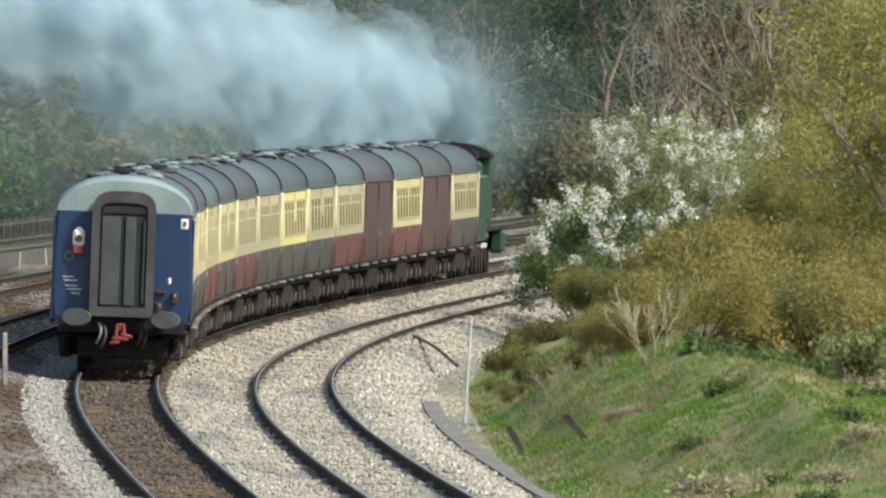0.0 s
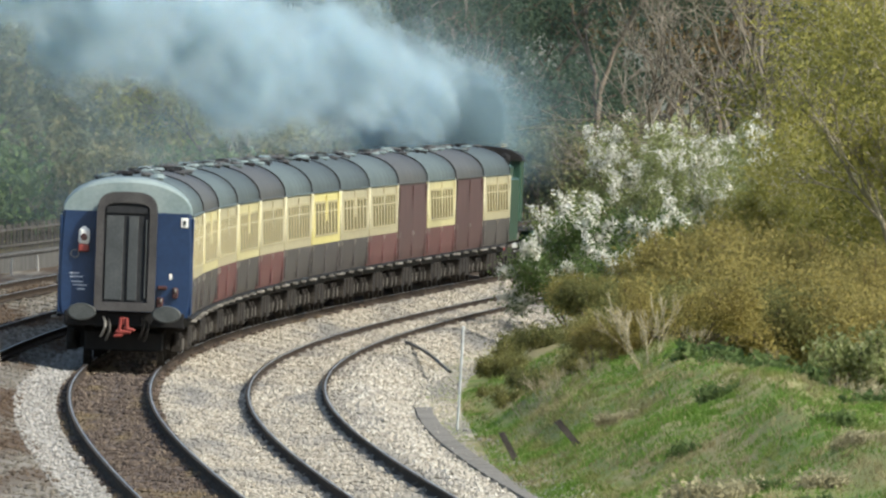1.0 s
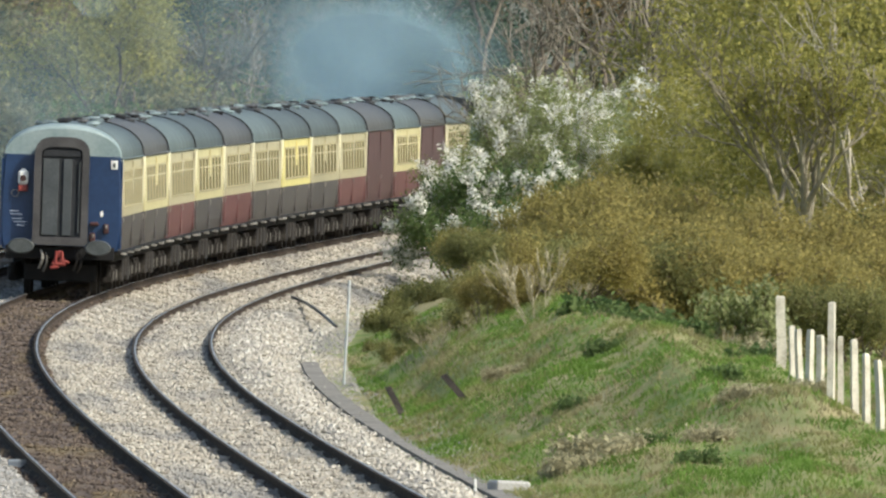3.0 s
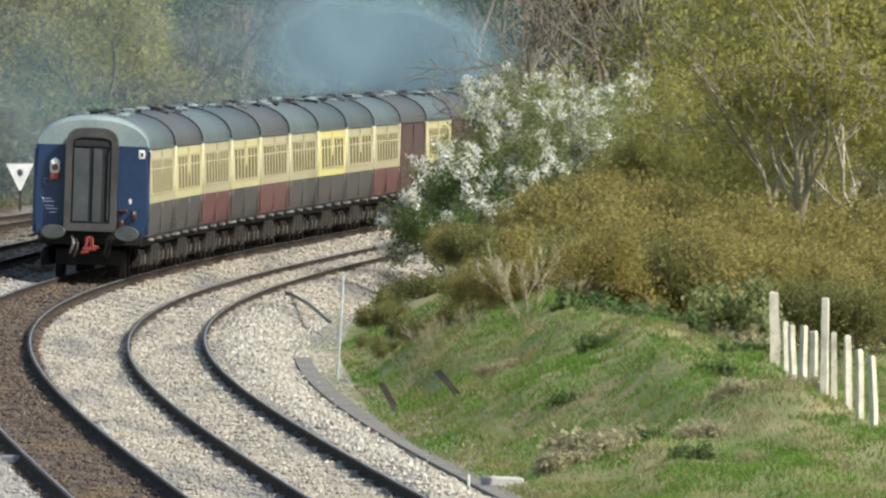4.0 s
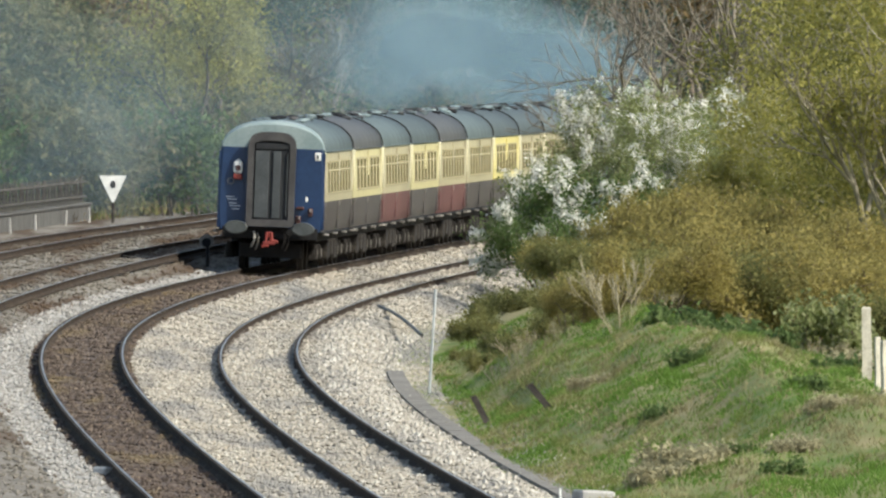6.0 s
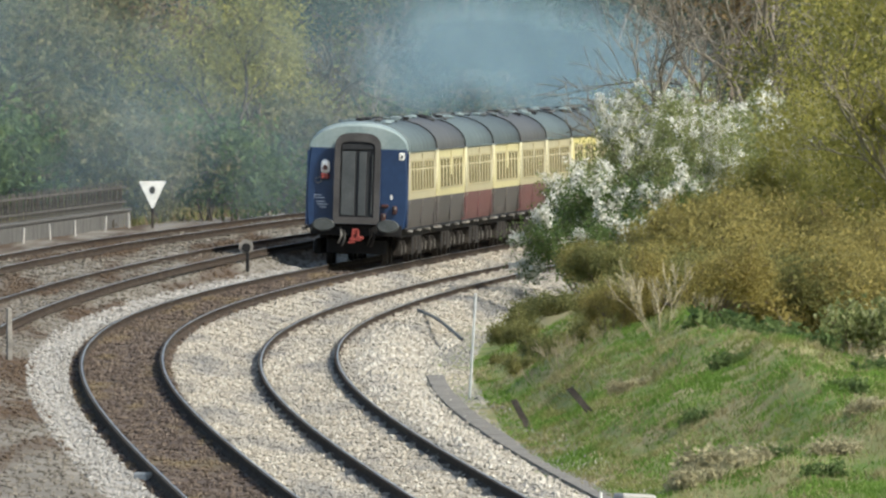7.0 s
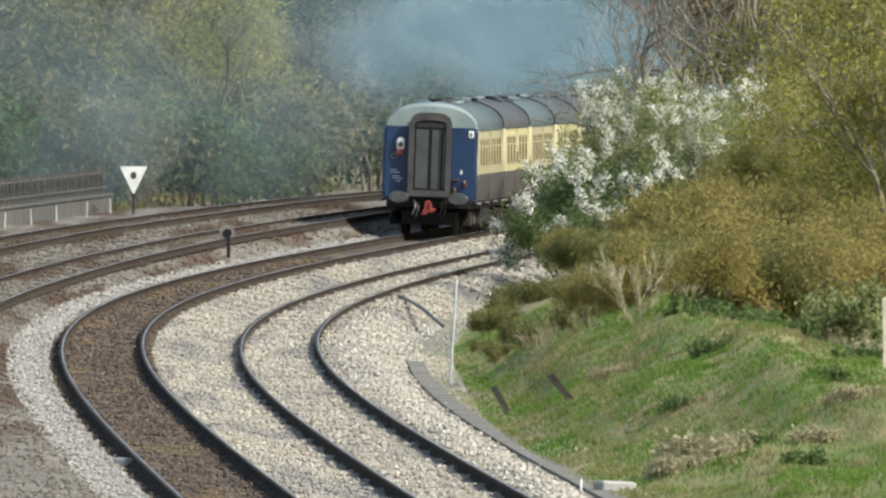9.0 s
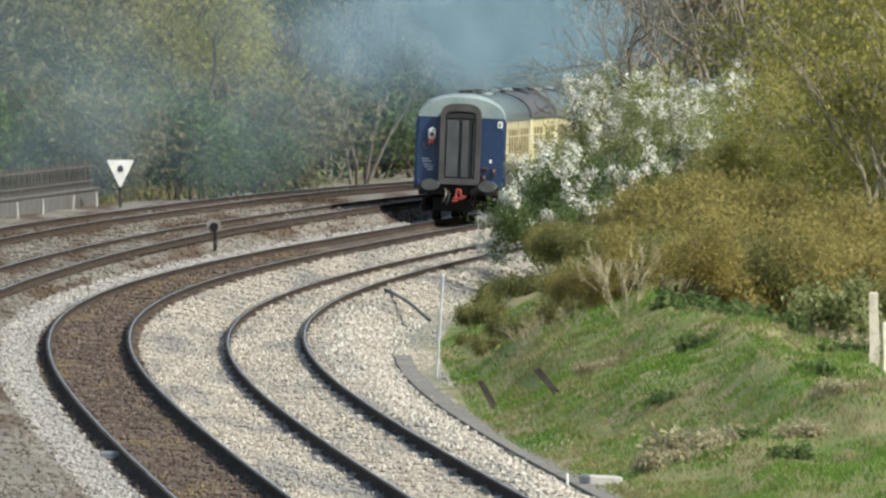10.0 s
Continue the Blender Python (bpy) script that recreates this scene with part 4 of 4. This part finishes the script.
        for y in (-1.3, 1.3):
            for s in (-1, 1):
                bm = drum(s * 0.76, y, 0.457, 0.457, 0.12, "x", 24)
                drum(s * 0.70, y, 0.457, 0.485, 0.03, "x", 24, bm)
                part("wheel", bm, "underframe", bogie)
            part("axle", drum(0, y, 0.457, 0.075, 1.5, "x", 10), "underframe", bogie)
        # brake gear bulked out as black blocks to paint the shade under the coach
        for y in (-1.95, 1.95):
            part("dark_brake_fill", block(0, y, 0.50, 1.6, 0.16, 0.4, 0.03), "black_paint", bogie)
    # ends: gangways and buffers
    for s in ((1,) if last else (-1, 1)):
        bm = block(0, s * (h + 0.14), 2.1, 1.05, 0.36, 2.1, 0.08)
        part("gangway", bm, "bellows", c)
    for s in (-1, 1):
        y = s * h
        part("headstock", block(0, y, 0.98, 2.3, 0.16, 0.34, 0.02), "underframe", c)
        for x in (-0.865, 0.865):
            if s == -1 and last:
                continue
            bm = drum(x, y + s * 0.16, 1.05, 0.10, 0.3, "y", 12)
            drum(x, y + s * 0.30, 1.05, 0.22, 0.03, "y", 16, bm)
            part("buffer", bm, "buffer", c)
    if last:
        coach_end(c, -h)
    return c


def loft_frame(w, hgt):
    bm = bmesh.new()
    for y, z, sy, sz in ((0, hgt / 2, w + 0.1, 0.05), (0, -hgt / 2, w + 0.1, 0.05), (w / 2 + 0.025, 0, 0.05, hgt), (-w / 2 - 0.025, 0, 0.05, hgt), (0, hgt * 0.22, w, 0.035)):
        block(0, y, z, 0.045, sy, sz, 0.004, bm)
    return bm


def arch(w, z0, z1, r, y):
    """Outline of an upright panel with a round top."""
    pts = [(-w, z0), (w, z0), (w, z1 - r)]
    for k in range(1, 12):
        a = math.pi * k / 12
        pts.append((w * math.copysign(abs(math.cos(a)) ** 0.6, math.cos(a)), z1 - r + r * math.sin(a) ** 0.8))
    pts.append((-w, z1 - r))
    return [(x, y, z) for x, z in pts]


def coach_end(c, y):
    """The blue end with its gangway door, tail lamp, buffers and coupling."""
    prof = [(1.30, 1.02), (1.345, 1.25), (1.37, 1.60), (1.37, 1.9), (1.355, 2.5), (1.315, 3.05), (1.305, 3.14)]
    ring = lambda yy, k: [(x * k, yy, z) for x, z in prof] + [(-x * k, yy, z) for x, z in reversed(prof)]
    end = part("end_panel", loft([ring(y + 0.06, 1.004), ring(y - 0.04, 1.0), ring(y - 0.09, 0.96)]), "blue", c, "deep blue painted coach end")
    for s in (-1, 1):
        part("corner_edge", block(s * 1.345, y - 0.02, 2.05, 0.05, 0.10, 2.0, 0.02), "blue", end)
    g = empty("gangway")
    g.parent = c
    # faceplate: an arch with an opening
    outer, inner = arch(0.62, 1.12, 3.56, 0.42, y - 0.40), arch(0.46, 1.30, 3.33, 0.16, y - 0.40)
    bm = bmesh.new()
    rows = []
    for dy, ring_pts in ((0.12, outer), (0.0, outer), (0.0, inner), (0.16, inner)):
        rows.append([bm.verts.new((px, py + dy, pz)) for px, py, pz in ring_pts])
    n = len(rows[0])
    for a, b in zip(rows, rows[1:]):
        for i in range(n):
            bm.faces.new((a[i], a[(i + 1) % n], b[(i + 1) % n], b[i]))
    part("faceplate", bm, "gangway", g, "brown-grey gangway faceplate")
    part("bellows", loft([arch(0.57 + 0.03 * (k % 2), 1.16, 3.50 + 0.03 * (k % 2), 0.4, y - 0.30 + 0.06 * k) for k in range(6)]), "bellows", g)
    part("recess", loft([arch(0.455, 1.29, 3.32, 0.15, yy) for yy in (y - 0.335, y - 0.32)]), "bellows", g)
    part("door_leaf", block(-0.245, y - 0.35, 2.20, 0.36, 0.03, 1.72, 0.01), "door_grey", g)
    part("door_leaf", block(0.135, y - 0.36, 2.20, 0.20, 0.03, 1.72, 0.01), "door_grey", g)
    part("header", block(0, y - 0.35, 3.18, 0.86, 0.04, 0.14, 0.01), "bellows", g)
    part("hand_rail", drum(0.40, y - 0.37, 2.2, 0.016, 1.6, "z", 8), "door_grey", g)
    # tail lamp
    lamp = empty("tail_lamp")
    lamp.parent = c
    part("lamp_body", block(-0.87, y - 0.17, 2.62, 0.23, 0.14, 0.34, 0.05), "white_paint", lamp)
    part("lens", drum(-0.87, y - 0.25, 2.60, 0.075, 0.03, "y", 14), "lamp_dark", lamp)
    part("lamp_foot", block(-0.87, y - 0.17, 2.38, 0.22, 0.13, 0.15, 0.02), "coupling_red", lamp, "red lower band")
    part("lamp_handle", block(-0.87, y - 0.17, 2.79, 0.10, 0.06, 0.06, 0.02), "white_paint", lamp)
    part("label_plate", block(1.17, y - 0.10, 2.96, 0.15, 0.03, 0.20, 0.01), "white_paint", c)
    part("plate_mark", block(1.17, y - 0.12, 2.95, 0.06, 0.012, 0.10, 0.004), "door_grey", c)
    part("marker_plate", block(0.92, y - 0.10, 1.85, 0.06, 0.03, 0.13, 0.02), "white_paint", c)
    # lettering panels as bars
    for x, z, w in ((-1.05, 1.86, 0.30), (-1.00, 1.79, 0.38), (-0.98, 1.69, 0.34), (-0.92, 1.62, 0.40), (-0.90, 1.54, 0.24)):
        part("lettering_bar", block(x, y - 0.095, z, w * 0.7, 0.012, 0.028, 0.003), "faded_white", c)
    part("plate", drum(-1.05, y - 0.095, 2.26, 0.09, 0.015, "y", 12), "dusty", c)
    part("plate_centre", drum(-1.05, y - 0.104, 2.26, 0.07, 0.012, "y", 12), "blue", c)
    for x, z, w, hh, mm in ((1.03, 1.52, 0.12, 0.22, "lamp_dark"), (0.72, 1.32, 0.14, 0.2, "lamp_dark"), (0.76, 1.62, 0.2, 0.08, "lamp_dark"), (1.03, 1.57, 0.05, 0.08, "dusty"), (0.74, 1.36, 0.05, 0.08, "dusty")):
        part("jumper_socket", block(x, y - 0.14 - (mm == "dusty") * 0.05, z, w, 0.1, hh, 0.02), mm, c)
    # buffers, beam, coupling, hoses
    for x in (-0.865, 0.865):
        b = part("buffer", drum(x, y - 0.22, 1.06, 0.11, 0.4, "y", 14), "underframe", c)
        part("buffer_head", loft([[(x + 0.30 * k * math.cos(a), y - 0.42 - dy, 1.08 + 0.175 * k * math.sin(a)) for a in np.linspace(0, 6.283, 21)[:-1]] for dy, k in ((0, 0.97), (0.03, 1.0), (0.055, 0.9))]), "buffer", b, "broad oval grey buffer head")
    part("buffer_beam", block(0, y - 0.05, 0.95, 2.45, 0.12, 0.30, 0.02), "black_paint", c)
    hook = part("coupling_hook", block(0, y - 0.28, 0.92, 0.09, 0.3, 0.16, 0.03), "coupling_red", c, "red-painted drawhook")
    for x, z, sx, sz, tilt in ((-0.07, 0.84, 0.07, 0.30, 4), (0.07, 0.84, 0.07, 0.30, -4), (0.0, 0.70, 0.32, 0.09, 0), (0.12, 0.76, 0.24, 0.07, 14), (-0.1, 0.62, 0.2, 0.07, -8)):
        lk = part("coupling_link", block(0, 0, 0, sx, 0.07, sz, 0.025), "coupling_red", hook)
        lk.matrix_basis = pose(x, y - 0.42, z, 0, tilt, 0)
    for x, z0, z1, mm in ((-0.42, 1.0, 0.58, "dusty"), (-0.32, 0.95, 0.50, "grime"), (0.36, 1.0, 0.55, "underframe"), (0.45, 0.95, 0.5, "underframe")):
        bm = loft([[(x + 0.03 * math.cos(a) + 0.05 * math.sin(k), y - 0.2 - 0.12 * math.sin(k * 0.8) + 0.03 * math.sin(a), z0 + (z1 - z0) * k / 4) for a in np.linspace(0, 6.283, 7)[:-1]] for k in range(5)])
        part("brake_hose", bm, mm, c)


def locomotive():
    t = tagged(empty("tender"), "dark green tender loaded with coal", "tender")
    part("tank", block(0, 0, 2.0, 2.60, 7.4, 1.9, 0.06), "loco_green", t)
    part("rim", block(0, -0.4, 3.1, 2.3, 6.4, 0.5, 0.1), "loco_green", t)
    bm = bmesh.new()
    rng = random.Random(2)
    for _ in range(90):
        bmesh.ops.create_icosphere(bm, subdivisions=1, radius=rng.uniform(0.12, 0.28), matrix=Matrix.Translation((rng.uniform(-0.9, 0.9), rng.uniform(-1, 3), 3.3 + rng.uniform(-0.1, 0.2))))
    part("coal", bm, "black_paint", t)
    part("frame", block(0, 0, 0.85, 2.3, 7.6, 0.5, 0.03), "underframe", t)
    part("buffer_beam", block(0, -3.85, 1.0, 2.45, 0.15, 0.4, 0.02), "coupling_red", t)
    for x in (-1.05, 1.05):
        part("lamp_iron", block(x, -3.75, 3.05, 0.1, 0.05, 0.25, 0.01), "white_paint", t)
        part("grab_rail", drum(x * 1.22, -3.6, 2.1, 0.02, 1.6, "z", 6), "brass", t)
    for y in (-2.4, 0, 2.4):
        for s in (-1, 1):
            part("wheel", drum(s * 0.76, y, 0.6, 0.6, 0.12, "x", 20), "underframe", t)
    e = tagged(empty("steam_locomotive"), "dark green steam locomotive with brass trim", "locomotive")
    part("boiler", drum(0, 2.2, 2.65, 0.86, 8.0, "y", 28, r2=0.78), "loco_green", e)
    part("smokebox", drum(0, 7.0, 2.65, 0.84, 1.8, "y", 28), "black_paint", e)
    part("firebox", block(0, -2.6, 2.5, 1.75, 2.4, 1.9, 0.3), "loco_green", e)
    bm = block(0, -4.7, 2.55, 2.6, 2.0, 1.9, 0.05)
    part("cab", bm, "loco_green", e)
    part("cab_roof", loft([[(1.35 * math.cos(a), y, 3.45 + 0.42 * math.sin(a)) for a in np.linspace(0, math.pi, 11)] for y in (-6.0, -3.6)]), "black_paint", e)
    bm = drum(0, 7.1, 3.68, 0.30, 0.5, "z", 18, r2=0.34)
    part("chimney", bm, "brass", e, "copper-capped chimney")
    part("dome", drum(0, 2.6, 3.55, 0.34, 0.36, "z", 16, r2=0.2), "brass", e)
    part("running_plate", block(0, 1.2, 1.35, 2.55, 13.2, 0.08, 0.01), "black_paint", e)
    part("frame", block(0, 1.2, 0.95, 1.1, 13.0, 0.7, 0.03), "underframe", e)
    for y, r in ((-1.6, 0.98), (0.6, 0.98), (2.8, 0.98), (5.4, 0.48), (7.2, 0.48), (-4.3, 0.55)):
        for s in (-1, 1):
            part("wheel", drum(s * 0.76, y, r, r, 0.12, "x", 28), "underframe", e)
    for s in (-1, 1):
        part("cylinder", block(s * 1.1, 6.3, 0.95, 0.5, 1.1, 0.7, 0.12), "loco_green", e)
        part("coupling_rod", block(s * 0.9, 0.6, 0.85, 0.08, 4.7, 0.14, 0.02), "galvanised", e)
    return t, e


def build_train():
    kinds = [("brown", "cream_pale", "roof_light", 8), ("brown", "cream", "roof_brown", 7), ("red", "cream_pale", "roof_light", 8), ("brown", "cream", "roof_grey", 7), ("red", "cream_pale", "roof_brown", 8),
             ("brown", "cream_pale", "roof_light", 8), ("brown", "cream_yellow", "roof_grey", 7), ("brown", "cream_pale", "roof_grey", 7), ("red", "cream_pale", "roof_light", 8), ("maroon", "maroon", "roof_brown", 0),
             ("red", "cream", "roof_light", 8), ("maroon", "maroon", "roof_brown", 0), ("brown", "cream_pale", "roof_grey", 8)]
    names = {"brown": "chocolate and cream passenger coach with grey roof", "red": "carmine red and cream passenger coach with grey roof", "maroon": "plain maroon coach with brown-grey roof"}
    out = []
    for i, (lo, upp, ro, nw) in enumerate(kinds):
        lab = "chocolate and cream rear coach with blue end" if i == 0 else names[lo]
        out.append((coach(lo, upp, ro, nw, label=lab, last=(i == 0)), COACH * i + COACH / 2, 7.09))
    t, e = locomotive()
    out.append((t, COACH * 13 + 4.2, 2.4))
    out.append((e, COACH * 13 + 14.8, 4.0))
    return out


def rear(t):
    """Metres from the lens to the rear of the train; it gathers speed a little."""
    return 550.4 + 29.17 * t + 0.144 * t * t


def on_track(mid, half):
    xa, xb = float(line(mid - half)), float(line(mid + half))
    return pose((xa + xb) / 2, mid, 0.278, 0, 2.2, -math.degrees(math.atan2(xb - xa, 2 * half)))


# ---- smoke ----
HAZE = []


def build_smoke():
    rng = random.Random(4)
    def cloud(name, count, reach, small, large, material):
        bm = bmesh.new()
        for _ in range(count):
            r = abs(rng.gauss(0, reach))
            a, b = rng.uniform(0, 6.283), math.asin(rng.uniform(-1, 1))
            p = (r * 1.5 * math.cos(a) * math.cos(b), r * 1.5 * math.sin(a) * math.cos(b), r * 1.05 * math.sin(b))
            s = rng.uniform(small, large)
            bmesh.ops.create_icosphere(bm, subdivisions=3 if large > 2 else 2, radius=s, matrix=Matrix.Translation(p) @ Euler((rng.uniform(0, 3), rng.uniform(0, 3), 0)).to_matrix().to_4x4() @ Matrix.Diagonal((rng.uniform(0.7, 1.4), rng.uniform(0.7, 1.4), rng.uniform(0.6, 1.1), 1)))
        for v in bm.verts:
            v.co += noise.noise_vector(v.co * 1.3 / large) * 0.3 * large
        me = bpy.data.meshes.new(name)
        bm.to_mesh(me)
        bm.free()
        me.polygons.foreach_set("use_smooth", [True] * len(me.polygons))
        me.materials.append(M[material])
        return me
    meshes = [cloud("smoke_puff", 44, 0.62, 0.35, 1.0, "smoke") for _ in range(4)]
    late = [cloud("smoke_puff", 30, 1.0, 0.7, 1.9, "smoke_thin") for _ in range(4)]
    thin = [cloud("smoke_haze", 14, 2.2, 1.4, 3.4, "haze") for _ in range(4)]
    for i in range(14):
        ob = new("smoke_haze", thin[i % 4])
        tagged(ob, "thin blue smoke haze hanging before the wood", "smoke", "haze before the wood", "stuff")
        HAZE.append((ob, -22.0 + 1.6 * i + rng.uniform(-1, 1), 905 + rng.uniform(-6, 10), rng.uniform(2.0, 8.0), rng.uniform(0, 360)))
    puffs = []
    # left along the line before the clip starts, and given off while it runs
    times = [-6.4 + 0.085 * k for k in range(76)] + [0.15 + 0.32 * k for k in range(7)] + [2.4 + 0.5 * k for k in range(11)]
    for i, te in enumerate(times):
        ob = new("smoke_puff", (late if te > 0.9 or te < -5.6 else meshes)[i % 4])
        tagged(ob, "drifting bluish-white puff of engine smoke", "smoke", "smoke of the locomotive", "stuff")
        drift = (rng.uniform(-1.45, -0.75), rng.uniform(-0.8, 0.4), rng.uniform(0.05, 0.40))
        if te > 0.9:
            drift = (rng.uniform(-0.55, 0.2), rng.uniform(-0.8, 0.4), rng.uniform(-0.02, 0.12))
        puffs.append((ob, te, drift, rng.uniform(-1.4, 0.4), rng.uniform(-0.2, 2.0), rng.uniform(0, 360), rng.uniform(-9, 9)))
    return puffs


def motions():
    steps = [0.5 * k for k in range(21)]
    for ob, ahead, half in TRAIN:
        walk(ob, [(t, on_track(rear(t) + ahead, half)) for t in steps])
    chimney = COACH * 13 + 14.8 + 7.0
    for ob, x, d, z, turn in HAZE:
        walk(ob, [(0.0, pose(x + 0.8, d, z, 0, 0, turn)), (5.0, pose(x, d, z + 0.15, 0, 0, turn + 5)), (10.0, pose(x - 0.8, d, z + 0.3, 0, 0, turn + 10))])
    for ob, te, drift, side, lift, turn, spin in PUFFS:
        rows = []
        for t in steps:
            age = max(0.0, t - te)
            d = rear(min(t, te)) + chimney
            rise = 4.9 + lift * (1 - math.exp(-age)) + drift[2] * age
            if te < 0.9:
                rise += 0.085 * age * age + 1.0 * max(0.0, t - 0.5) ** 1.5 * min(1.5, max(0.5, -te / 2))
            rows.append((t, pose(float(line(d)) + side - 1.3 + drift[0] * age, d + drift[1] * age - 2, rise, 0, 0, turn + spin * age)))
        walk(ob, rows)


build_ground()
build_rails()
build_grass()
build_tussocks()
build_far_verge()
build_plants()
build_lineside()
TRAIN = build_train()
PUFFS = build_smoke()
motions()
